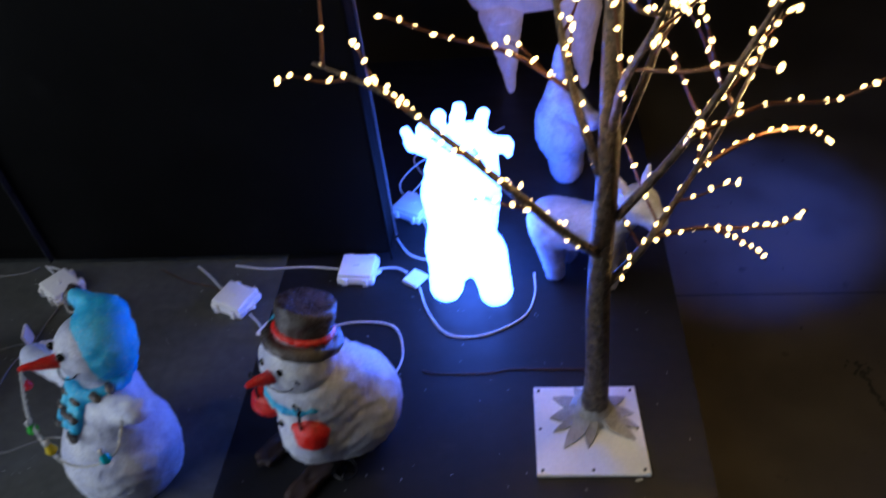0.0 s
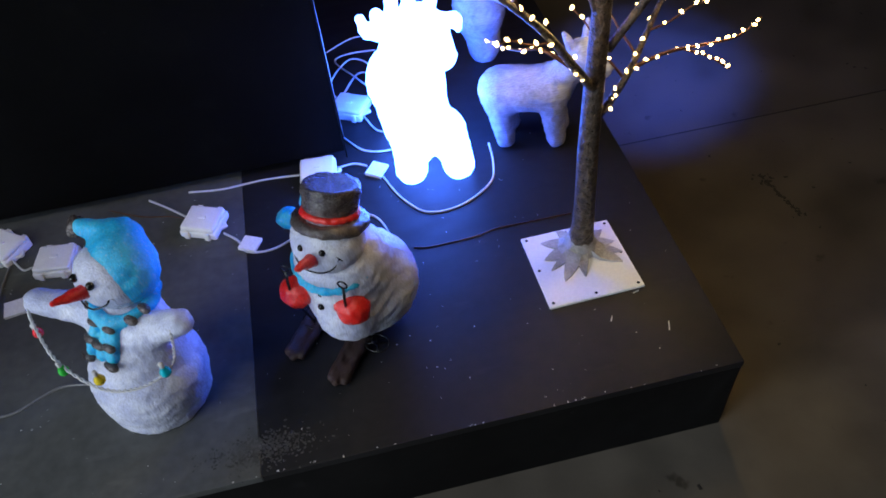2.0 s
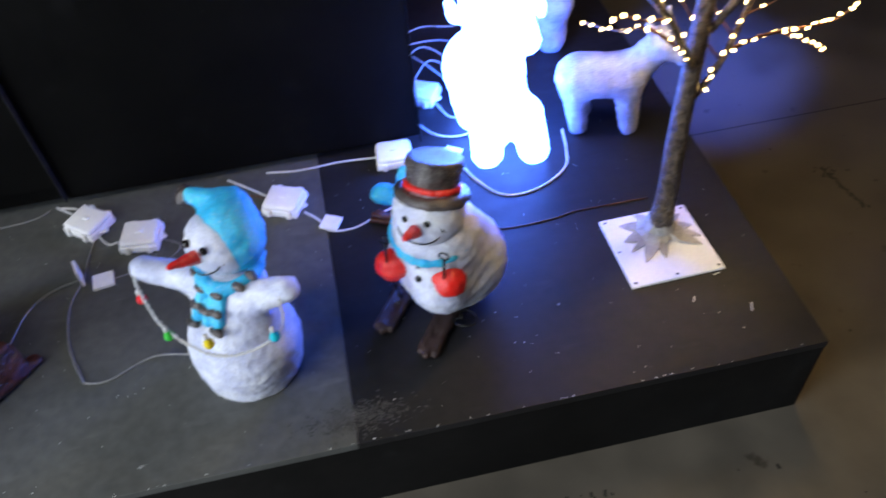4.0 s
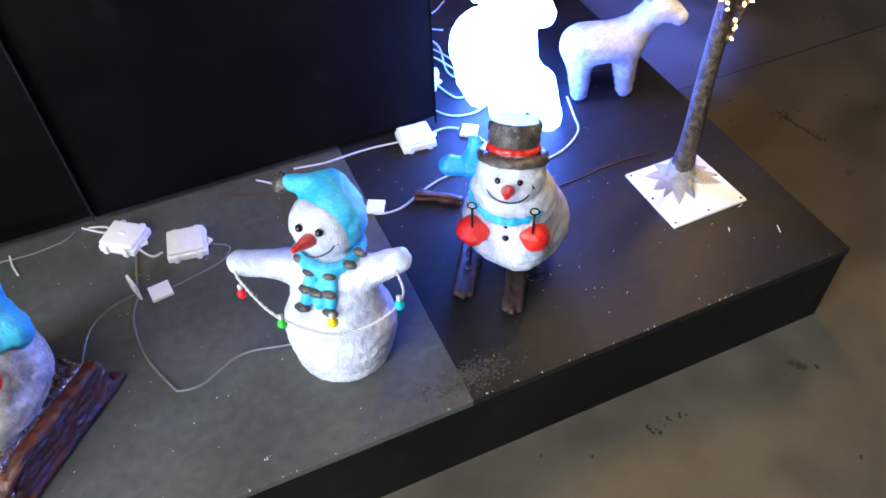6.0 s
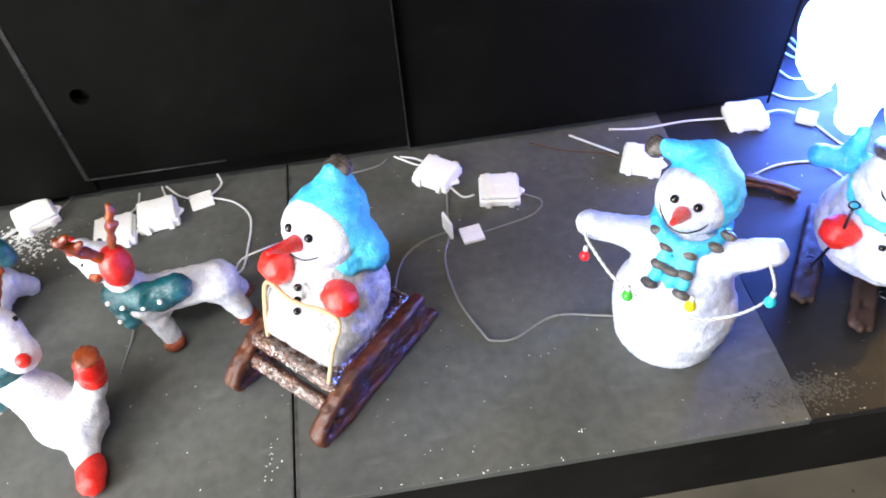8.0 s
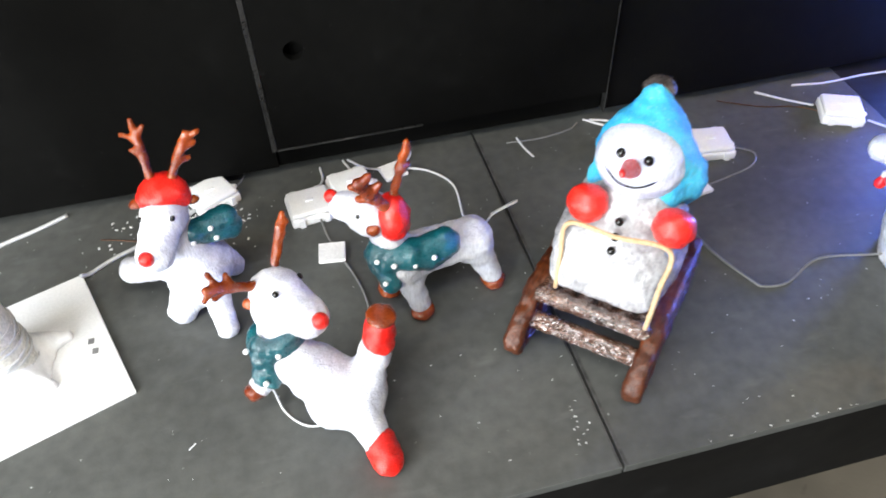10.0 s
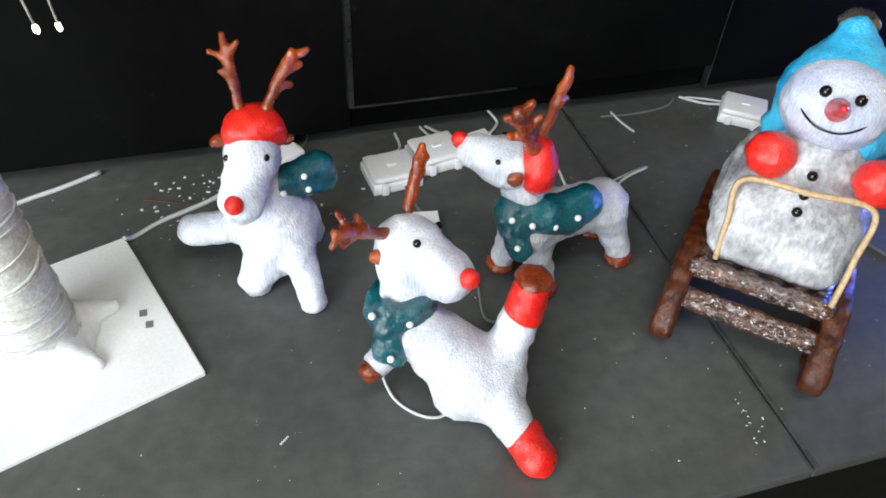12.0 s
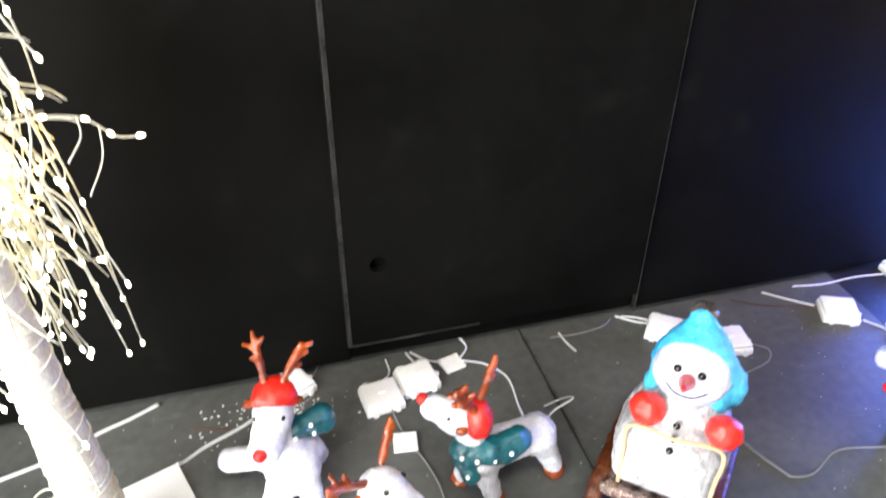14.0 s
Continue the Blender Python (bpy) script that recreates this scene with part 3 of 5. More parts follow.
        tube("pole_loop", [head + np.array((0.0085 * math.cos(a), 0, 0.009 + 0.0085 * math.sin(a))) for a in np.linspace(-1.5, 4.7, 12)], 0.0018, BLACK, root, segs=5, n=2)
        w = foot + (0, 0, 0.012)
        tube("pole_basket", [w + np.array((0.024 * math.cos(a), 0.02 * math.sin(a), 0)) for a in np.linspace(0, 2 * math.pi, 18)], 0.0016, BLACK, root, segs=5, n=2)
        for a in (0.4, 1.97):
            d = np.array((0.024 * math.cos(a), 0.02 * math.sin(a), 0))
            tube("basket_spoke", [w - d, w + d], 0.0013, BLACK, root, segs=4, n=2)
    for tip, lab in (((-0.752, 0.140, 0.0), ""), ((-0.826, 0.219, 0.0), "")):
        x, y, z = g(*tip)
        moulded("ski", [C((x, y + 0.005, 0.018), (x, y + 0.05, 0.011), 0.008, 0.009), C((x, y + 0.05, 0.011), (x, y + 0.26, 0.011), 0.009),
                        C((x - 0.014, y + 0.014, 0.016), (x - 0.014, y + 0.26, 0.011), 0.009), C((x + 0.014, y + 0.014, 0.016), (x + 0.014, y + 0.26, 0.011), 0.009)], SKI, root, "black-brown ski", k=0.006, cell=0.004, floor=0.0005)
    return root


def sledging_snowman():
    place, rz = (-1.715, 0.260, 0.0), -43
    g = into(place, rz)
    root = base("snowman_figure", place, rz, "white acrylic snowman in a blue hood on a brown sledge", "snowman")
    T = tilted(22)
    h = np.array((0.0, 0.072, 0.311))
    moulded("body", [S((0, 0.07, 0.175), (0.098, 0.084, 0.09)), S((0, 0.065, 0.235), (0.07, 0.062, 0.06)), S((-0.055, 0.025, 0.15), (0.042, 0.055, 0.055)), S((0.055, 0.025, 0.15), (0.042, 0.055, 0.055)),
                     C((-0.058, -0.026, 0.128), (0.058, -0.026, 0.128), 0.028), S((0, 0.01, 0.165), (0.085, 0.05, 0.05))], ICE_GREY, root, "greyish clear acrylic body", k=0.03, floor=0.104)
    a, b, c, d = [np.array(g(*w)) for w in ((-1.776, 0.303, 0.226), (-1.657, 0.192, 0.238), (-1.700, 0.150, 0.112), (-1.801, 0.265, 0.112))]
    tube("rein", [d, d + (a - d) * 0.5 + (0, -0.006, 0), a + (0.004, -0.006, -0.006), a + (b - a) * 0.5 + (0, -0.022, 0.008), b + (-0.004, -0.006, -0.006), c + (b - c) * 0.5 + (0, -0.006, 0), c], 0.0042, CORD, root, "cream cord rein", 6)
    moulded("head", [S(h, (0.068, 0.064, 0.062))], ICE_SNOW, root, lumps=0.0008)
    pom = np.array(g(-1.622, 0.372, 0.385))
    moulded("hood", [S(h + T(0, 0.012, 0.004), (0.073, 0.062, 0.063)), S(h + T(0, 0.02, 0.036), (0.047, 0.042, 0.040)), C(h + T(0, 0.032, 0.045), pom + (0, -0.016, -0.004), 0.036, 0.021),
                     S(h + np.array((0.068, 0.03, -0.04)), (0.028, 0.028, 0.045)), S(h + T(-0.05, 0.03, -0.05), (0.022, 0.025, 0.022)), C(h + np.array((-0.05, -0.012, -0.05)), h + np.array((0.05, -0.012, -0.05)), 0.02)], ICE_BLUE, root,
            "sky blue hood and scarf", k=0.025, cut=[S(h + T(0, -0.062, -0.002), (0.056, 0.05, 0.047))])
    moulded("pompom", [S(pom + (0, -0.006, 0.002), (0.024, 0.021, 0.018))], ICE_HAT, root, "dark grey pompom", lumps=0.002)
    face(root, [h + T(-0.020, -0.058, 0.015), h + T(0.020, -0.058, 0.015)], h + T(0, -0.058, -0.002), h + T(0, -0.122, 0.008),
         [h + T(-0.043, -0.046, 0.002), h + T(-0.036, -0.051, -0.014), h + T(-0.018, -0.059, -0.026), h + T(0.0, -0.061, -0.029), h + T(0.018, -0.059, -0.026), h + T(0.036, -0.051, -0.014), h + T(0.043, -0.046, 0.002)], 0.0075, 0.015)
    for w in ((-1.752, 0.294, 0.258), (-1.654, 0.210, 0.258)):
        q = np.array(g(*w))
        moulded("mitten", [S(q, (0.032, 0.028, 0.03))], ICE_RED, root, "red mitten")
    for z, y in ((0.252, -0.012), (0.228, -0.021), (0.206, -0.029)):
        bead("button", (0.004, y, z), 0.0068, BLACK, root)
    # sledge
    moulded("sledge_deck", [C((-0.084, -0.064, 0.097), (0.084, -0.064, 0.097), 0.014), C((-0.08, 0.14, 0.094), (0.08, 0.14, 0.094), 0.013)] + [C((-0.08 + 0.032 * i, -0.06, 0.094), (-0.08 + 0.032 * i, 0.14, 0.094), 0.0135) for i in range(6)], DECK, root, "frosted brown sledge deck", k=0.006, cell=0.004)
    moulded("crossbar", [C((-0.095, -0.085, 0.05), (0.095, -0.085, 0.05), 0.013), C((-0.095, -0.085, 0.066), (0.095, -0.085, 0.066), 0.009)], DECK, root, "frosted brown crossbar", k=0.008)
    for s in (-1, 1):
        x = s * 0.1
        prof = [(0.19, 0.012), (0.05, 0.012), (-0.08, 0.012), (-0.128, 0.02), (-0.135, 0.042), (-0.115, 0.062), (-0.07, 0.085), (-0.03, 0.096), (0.05, 0.096), (0.16, 0.094)]
        pr = spline([(x, y, z) for y, z in prof], 4)
        prims = []
        for i in range(len(pr) - 1):
            prims += [C(pr[i] + (-0.006, 0, 0), pr[i + 1] + (-0.006, 0, 0), 0.0085), C(pr[i] + (0.006, 0, 0), pr[i + 1] + (0.006, 0, 0), 0.0085)]
        prims += [C((x, 0.03, 0.02), (x, 0.03, 0.09), 0.012), C((x, 0.14, 0.02), (x, 0.14, 0.09), 0.012)]
        prims += [C((x, -0.045 - 0.02 * i, z), (x, 0.165, z), 0.0105) for i, z in enumerate((0.078, 0.062, 0.046, 0.030))][:2 if s < 0 else 4]
        moulded("runner", prims, SLED, root, "dark brown curled runner", k=0.005, floor=0.0)
    return root


# ---- reindeer ----
def antler(root, foot, tip, prongs, r=0.0072):
    f, t = np.array(foot), np.array(tip)
    prims = [C(f, f + (t - f) * 0.55, r, r), C(f + (t - f) * 0.55, t, r, r * 0.7)]
    for u, off in prongs:
        o = f + (t - f) * u
        prims.append(C(o, o + np.array(off), r * 0.8, r * 0.6))
    return moulded("antler", prims, ICE_BROWN, root, "amber brown antler", 0.003, 0.006, 0.0008)


def dots(root, spots, r=0.0045):
    for c in spots:
        bead("dot", c, r, WHITE_PLASTIC, root)


def seated_reindeer():
    place = (-2.375, 0.47, 0.0)
    g = into(place, 0)
    root = base("reindeer_figure", place, 0, "white acrylic reindeer in red cap standing on splayed legs", "reindeer")
    P = lambda *w: np.array(g(*w))
    moulded("body", [S(P(-2.365, 0.500, 0.105), (0.045, 0.05, 0.05)), S(P(-2.36, 0.495, 0.075), (0.05, 0.052, 0.05)), C(P(-2.345, 0.49, 0.09), P(-2.330, 0.405, 0.016), 0.026, 0.019), C(P(-2.375, 0.48, 0.06), P(-2.402, 0.462, 0.022), 0.034, 0.026),
                     C(P(-2.39, 0.51, 0.085), P(-2.478, 0.545, 0.056), 0.026, 0.023), C(P(-2.372, 0.505, 0.12), P(-2.372, 0.50, 0.16), 0.034, 0.032), C(P(-2.33, 0.51, 0.08), P(-2.31, 0.545, 0.02), 0.03, 0.02)], ICE, root, k=0.02, floor=0.0)
    moulded("head", [S(P(-2.378, 0.505, 0.212), (0.034, 0.036, 0.038)), C(P(-2.385, 0.49, 0.205), P(-2.403, 0.448, 0.178), 0.031, 0.030)], ICE, root, k=0.02)
    bead("nose", P(-2.413, 0.424, 0.192), 0.0125, ICE_RED, root, "red acrylic nose")
    for e in (P(-2.365, 0.470, 0.224), P(-2.412, 0.482, 0.222)):
        bead("eye", e, 0.005, BLACK, root)
    moulded("cap", [S(P(-2.374, 0.518, 0.243), (0.037, 0.036, 0.024)), C(P(-2.395, 0.51, 0.236), P(-2.352, 0.51, 0.233), 0.02)], ICE_RED, root, "red cap", k=0.01)
    antler(root, P(-2.386, 0.526, 0.255), P(-2.394, 0.575, 0.342), [(0.45, (-0.014, 0.0, 0.012)), (0.7, (-0.02, 0.004, 0.010)), (0.72, (0.014, 0.0, 0.02))])
    antler(root, P(-2.36, 0.522, 0.252), P(-2.315, 0.528, 0.335), [(0.45, (0.020, 0.0, 0.004)), (0.65, (0.024, 0.002, 0.012)), (0.85, (0.026, 0.0, 0.014))])
    for e in (P(-2.42, 0.52, 0.222), P(-2.336, 0.512, 0.218)):
        moulded("ear", [S(e, (0.014, 0.008, 0.009))], ICE_BROWN, root, "amber brown ear", 0.003)
    moulded("scarf", [C(P(-2.345, 0.498, 0.165), P(-2.295, 0.515, 0.165), 0.017, 0.022), C(P(-2.345, 0.498, 0.15), P(-2.29, 0.515, 0.142), 0.016, 0.02), C(P(-2.345, 0.49, 0.165), P(-2.39, 0.487, 0.155), 0.016, 0.014)], ICE_TEAL, root, "dark teal dotted scarf", k=0.01)
    dots(root, [P(-2.318, 0.487, 0.172), P(-2.314, 0.488, 0.148), P(-2.349, 0.475, 0.158)])
    return root


def leaping_reindeer():
    place = (-2.17, 0.20, 0.0)
    g = into(place, 0)
    root = base("reindeer_figure", place, 0, "white acrylic reindeer with red socks, kicking a leg up", "reindeer")
    P = lambda *w: np.array(g(*w))
    moulded("body", [C(P(-2.235, 0.25, 0.135), P(-2.195, 0.225, 0.085), 0.030, 0.040), C(P(-2.195, 0.225, 0.085), P(-2.138, 0.195, 0.047), 0.041, 0.042), C(P(-2.130, 0.198, 0.05), P(-2.104, 0.222, 0.105), 0.029, 0.022), C(P(-2.104, 0.222, 0.105), P(-2.094, 0.228, 0.132), 0.022, 0.021),
                     C(P(-2.142, 0.17, 0.04), P(-2.124, 0.115, 0.026), 0.030, 0.022), C(P(-2.24, 0.24, 0.12), P(-2.278, 0.222, 0.085), 0.024, 0.017), S(P(-2.172, 0.19, 0.045), (0.046, 0.038, 0.043))], ICE, root, k=0.016, floor=0.0, lumps=0.0010)
    moulded("head", [S(P(-2.228, 0.290, 0.212), (0.036, 0.035, 0.034)), C(P(-2.215, 0.28, 0.205), P(-2.188, 0.247, 0.19), 0.031, 0.031), C(P(-2.238, 0.275, 0.19), P(-2.236, 0.255, 0.14), 0.026, 0.028)], ICE, root, k=0.02)
    bead("nose", P(-2.171, 0.223, 0.205), 0.0125, ICE_RED, root, "red acrylic nose")
    for e in (P(-2.2238, 0.2575, 0.2392), P(-2.188, 0.294, 0.226)):
        bead("eye", e, 0.005, BLACK, root)
    moulded("sock", [C(P(-2.095, 0.226, 0.126), P(-2.089, 0.23, 0.158), 0.0245, 0.0235)], ICE_RED, root, "red sock", k=0.004)
    moulded("hoof", [S(P(-2.086, 0.232, 0.176), (0.023, 0.023, 0.009))], ICE_BROWN, root, "brown hoof")
    moulded("sock", [C(P(-2.122, 0.118, 0.025), P(-2.117, 0.088, 0.022), 0.0245, 0.0235)], ICE_RED, root, "red sock", k=0.004, floor=0.0)
    moulded("hoof", [C(P(-2.283, 0.219, 0.082), P(-2.288, 0.217, 0.082), 0.0155, 0.0145)], ICE_BROWN, root, "brown hoof")
    antler(root, P(-2.218, 0.318, 0.238), P(-2.194, 0.352, 0.30), [(0.5, (0.008, 0.0, 0.008)), (0.75, (0.010, 0.002, 0.004))])
    antler(root, P(-2.252, 0.287, 0.235), P(-2.312, 0.265, 0.268), [(0.45, (-0.006, 0.01, 0.018)), (0.7, (-0.012, 0.008, 0.022)), (0.55, (-0.02, -0.01, -0.006)), (0.85, (-0.014, -0.008, -0.012))])
    moulded("ear", [S(P(-2.262, 0.278, 0.208), (0.011, 0.009, 0.011))], ICE_BROWN, root, "amber brown ear", 0.003)
    rg = [P(-2.240, 0.262, 0.150) + np.array((0.030 * math.cos(a), 0.029 * math.sin(a), -0.006 * math.sin(a) + 0.006 * math.cos(a))) for a in np.linspace(0, 2 * math.pi, 14, endpoint=False)]
    moulded("scarf", [C(rg[i], rg[(i + 1) % 14], 0.0125) for i in range(14)] + [C(q + np.array((0, 0, -0.014)), w + np.array((0, 0, -0.014)), 0.012) for q, w in zip(rg, rg[1:] + rg[:1])]
            + [C(P(-2.265, 0.240, 0.16), P(-2.272, 0.222, 0.105), 0.013, 0.013), C(P(-2.255, 0.236, 0.15), P(-2.256, 0.216, 0.100), 0.012, 0.012)], ICE_TEAL, root, "dark teal dotted scarf", k=0.008, lumps=0.0012)
    dots(root, [P(-2.282, 0.229, 0.165), P(-2.240, 0.2195, 0.150), P(-2.266, 0.205, 0.112)])
    return root


def turning_reindeer():
    place = (-1.96, 0.39, 0.0)
    g = into(place, 0)
    root = base("reindeer_figure", place, 0, "white acrylic reindeer in red cap looking back on four legs", "reindeer")
    P = lambda *w: np.array(g(*w))
    moulded("body", [C(P(-2.03, 0.382, 0.125), P(-1.90, 0.412, 0.108), 0.038, 0.036), C(P(-2.025, 0.38, 0.11), P(-2.004, 0.358, 0.03), 0.025, 0.018), C(P(-2.035, 0.40, 0.11), P(-2.045, 0.415, 0.03), 0.025, 0.018),
                     C(P(-1.895, 0.405, 0.095), P(-1.868, 0.392, 0.03), 0.027, 0.019), C(P(-1.895, 0.425, 0.1), P(-1.878, 0.452, 0.03), 0.026, 0.018), C(P(-2.035, 0.385, 0.13), P(-2.045, 0.385, 0.185), 0.032, 0.028)], ICE, root, k=0.02, floor=0.004)
    for w in ((-2.002, 0.354, 0.014), (-2.046, 0.418, 0.014), (-1.864, 0.389, 0.014), (-1.876, 0.456, 0.014)):
        moulded("hoof", [S(P(*w), (0.0215, 0.021, 0.017))], ICE_BROWN, root, "amber brown hoof", floor=0.0)
    moulded("head", [S(P(-2.058, 0.392, 0.222), (0.034, 0.033, 0.033)), C(P(-2.07, 0.4, 0.22), P(-2.102, 0.422, 0.226), 0.031, 0.024)], ICE, root, k=0.018)
    bead("nose", P(-2.119, 0.436, 0.238), 0.0115, ICE_RED, root, "red acrylic nose")
    for e in (P(-2.086, 0.378, 0.238), P(-2.062, 0.423, 0.245)):
        bead("eye", e, 0.0045, BLACK, root)
    moulded("cap", [S(P(-2.034, 0.377, 0.226), (0.027, 0.034, 0.042))], ICE_RED, root, "red cap")
    antler(root, P(-2.030, 0.385, 0.258), P(-2.001, 0.392, 0.352), [(0.55, (0.012, 0.0, 0.006)), (0.75, (0.01, 0.004, 0.014))])
    antler(root, P(-2.045, 0.368, 0.258), P(-2.084, 0.345, 0.335), [(0.4, (-0.022, 0.0, 0.004)), (0.6, (0.016, -0.004, 0.016)), (0.75, (-0.018, 0.004, 0.006)), (0.9, (0.014, 0.0, 0.016))], 0.0095)
    moulded("ear", [S(P(-2.068, 0.360, 0.222), (0.012, 0.009, 0.011))], ICE_BROWN, root, "amber brown ear", 0.003)
    moulded("scarf", [C(P(-2.062, 0.372, 0.158), P(-2.015, 0.36, 0.15), 0.024, 0.026), C(P(-2.06, 0.365, 0.14), P(-2.05, 0.352, 0.105), 0.02, 0.018), C(P(-2.015, 0.365, 0.155), P(-1.955, 0.372, 0.158), 0.018, 0.022), C(P(-1.985, 0.355, 0.14), P(-1.95, 0.372, 0.145), 0.02, 0.02)], ICE_TEAL, root, "dark teal dotted scarf", k=0.014)
    dots(root, [P(-2.07, 0.348, 0.163), P(-2.045, 0.337, 0.158), P(-2.012, 0.336, 0.15), P(-1.98, 0.338, 0.158), P(-2.062, 0.336, 0.122)])
    return root


def glowing_reindeer():
    place = (-0.44, 0.68, 0.0)
    g = into(place, 0)
    root = base("lit_reindeer", place, 0, "acrylic reindeer sitting upright, glowing brilliant cool white", "reindeer lamp")
    P = lambda *w: np.array(g(*w))
    moulded("body", [C(P(-0.500, 0.668, 0.03), P(-0.49, 0.69, 0.12), 0.038, 0.044), C(P(-0.390, 0.652, 0.03), P(-0.405, 0.68, 0.12), 0.037, 0.042), C(P(-0.465, 0.71, 0.12), P(-0.455, 0.765, 0.28), 0.072, 0.062),
                     S(P(-0.475, 0.765, 0.27), (0.055, 0.05, 0.06)), S(P(-0.425, 0.76, 0.28), (0.045, 0.05, 0.06)), S(P(-0.465, 0.865, 0.125), (0.086, 0.092, 0.112)), C(P(-0.468, 0.77, 0.2), P(-0.475, 0.85, 0.15), 0.075, 0.085),
                     C(P(-0.505, 0.86, 0.05), P(-0.51, 0.81, 0.03), 0.040, 0.030), C(P(-0.43, 0.86, 0.05), P(-0.42, 0.80, 0.03), 0.038, 0.030)], GLOW_ICE, root, k=0.025, floor=0.0, cell=0.006)
    H = lambda x, y, z: P(x, y + 0.095, z - 0.052)
    moulded("head", [S(H(-0.432, 0.66, 0.395), (0.052, 0.056, 0.048)), C(H(-0.412, 0.64, 0.385), H(-0.400, 0.60, 0.355), 0.038, 0.032)], GLOW_ICE, root, k=0.02, cell=0.006)
    for ear in ([C(H(-0.475, 0.665, 0.385), H(-0.495, 0.66, 0.372), 0.020, 0.012)], [C(H(-0.395, 0.66, 0.40), H(-0.358, 0.655, 0.400), 0.020, 0.014), C(H(-0.358, 0.655, 0.400), H(-0.352, 0.652, 0.382), 0.014, 0.010)]):
        moulded("ear", ear, GLOW_ICE, root, k=0.012)
    moulded("antler", [C(H(-0.462, 0.66, 0.42), H(-0.510, 0.655, 0.402), 0.024, 0.022), C(H(-0.510, 0.655, 0.402), H(-0.545, 0.652, 0.412), 0.021, 0.016), C(H(-0.545, 0.652, 0.412), H(-0.557, 0.65, 0.446), 0.014, 0.009), C(H(-0.522, 0.652, 0.412), H(-0.521, 0.65, 0.450), 0.016, 0.012),
                       C(H(-0.492, 0.655, 0.415), H(-0.486, 0.655, 0.476), 0.018, 0.013), C(H(-0.455, 0.66, 0.43), H(-0.446, 0.66, 0.484), 0.018, 0.014)], GLOW_ICE, root, k=0.008)
    moulded("antler", [C(H(-0.415, 0.66, 0.42), H(-0.398, 0.66, 0.474), 0.017, 0.012)], GLOW_ICE, root, k=0.008)
    return root


def standing_deer():
    place = (-0.2, 0.69, 0.0)
    g = into(place, 0)
    root = base("deer_figure", place, 0, "plain white acrylic deer standing on four legs", "deer")
    P = lambda *w: np.array(g(*w))
    moulded("body", [C(P(-0.265, 0.722, 0.165), P(-0.165, 0.685, 0.172), 0.054, 0.052), C(P(-0.272, 0.71, 0.13), P(-0.258, 0.716, 0.022), 0.034, 0.023), C(P(-0.158, 0.675, 0.13), P(-0.142, 0.682, 0.022), 0.032, 0.023),
                     C(P(-0.262, 0.755, 0.13), P(-0.228, 0.772, 0.022), 0.032, 0.022), C(P(-0.145, 0.715, 0.13), P(-0.115, 0.735, 0.022), 0.03, 0.022), C(P(-0.15, 0.68, 0.19), P(-0.105, 0.655, 0.26), 0.04, 0.032),
                     S(P(-0.10, 0.65, 0.272), (0.034, 0.034, 0.03)), C(P(-0.095, 0.645, 0.265), P(-0.07, 0.612, 0.252), 0.029, 0.022)], ICE_DEER, root, k=0.02, floor=0.0)
    for s in (-1, 1):
        moulded("ear", [C(P(-0.108 + s * 0.022, 0.668 + s * 0.012, 0.295), P(-0.112 + s * 0.032, 0.674 + s * 0.016, 0.325), 0.011, 0.006)], ICE_DEER, root, "", 0.0035)
    return root


def sitting_deer():
    place = (-0.22, 1.09, 0.0)
    g = into(place, 0)
    root = base("deer_figure", place, 0, "white acrylic deer sitting upright in bluish light", "deer")
    P = lambda *w: np.array(g(*w))
    moulded("body", [S(P(-0.215, 1.09, 0.045), (0.045, 0.045, 0.06)), S(P(-0.225, 1.09, 0.15), (0.07, 0.062, 0.09)), C(P(-0.24, 1.09, 0.2), P(-0.235, 1.09, 0.26), 0.045, 0.034)], ICE_DEER, root, k=0.03, floor=0.0)
    moulded("head", [S(P(-0.222, 1.08, 0.235), (0.045, 0.042, 0.04)), C(P(-0.205, 1.07, 0.22), P(-0.158, 1.055, 0.195), 0.036, 0.024), C(P(-0.24, 1.09, 0.26), P(-0.232, 1.09, 0.37), 0.024, 0.014)], ICE_DEER, root, k=0.02)
    bead("eye", P(-0.188, 1.035, 0.222), 0.006, BLACK, root)
    return root


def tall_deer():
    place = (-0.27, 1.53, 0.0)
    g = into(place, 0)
    root = base("deer_figure", place, 0, "large white acrylic deer with an added faint warm glow", "deer")
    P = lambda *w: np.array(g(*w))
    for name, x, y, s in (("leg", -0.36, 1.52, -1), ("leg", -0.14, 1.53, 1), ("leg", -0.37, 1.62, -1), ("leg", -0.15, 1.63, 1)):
        moulded(name, [C(P(x, y, 0.014), P(x - 0.006, y, 0.10), 0.014, 0.026), C(P(x - 0.006, y, 0.10), P(x - 0.02, y + 0.01, 0.25), 0.026, 0.065)], ICE_WARM_GLOW, root, floor=0.0, cell=0.006)
    moulded("body", [C(P(-0.39, 1.57, 0.33), P(-0.16, 1.58, 0.34), 0.095, 0.09), C(P(-0.42, 1.57, 0.36), P(-0.48, 1.57, 0.52), 0.06, 0.045)], ICE_WARM_GLOW, root, cell=0.007, k=0.03)
    moulded("head", [S(P(-0.49, 1.57, 0.56), (0.05, 0.045, 0.045)), C(P(-0.5, 1.56, 0.55), P(-0.56, 1.55, 0.53), 0.036, 0.026)], ICE_WARM_GLOW, root, cell=0.006)
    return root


snowman_with_lights()
skiing_snowman()
sledging_snowman()
seated_reindeer()
leaping_reindeer()
turning_reindeer()
glowing_reindeer()
standing_deer()
sitting_deer()
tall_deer()


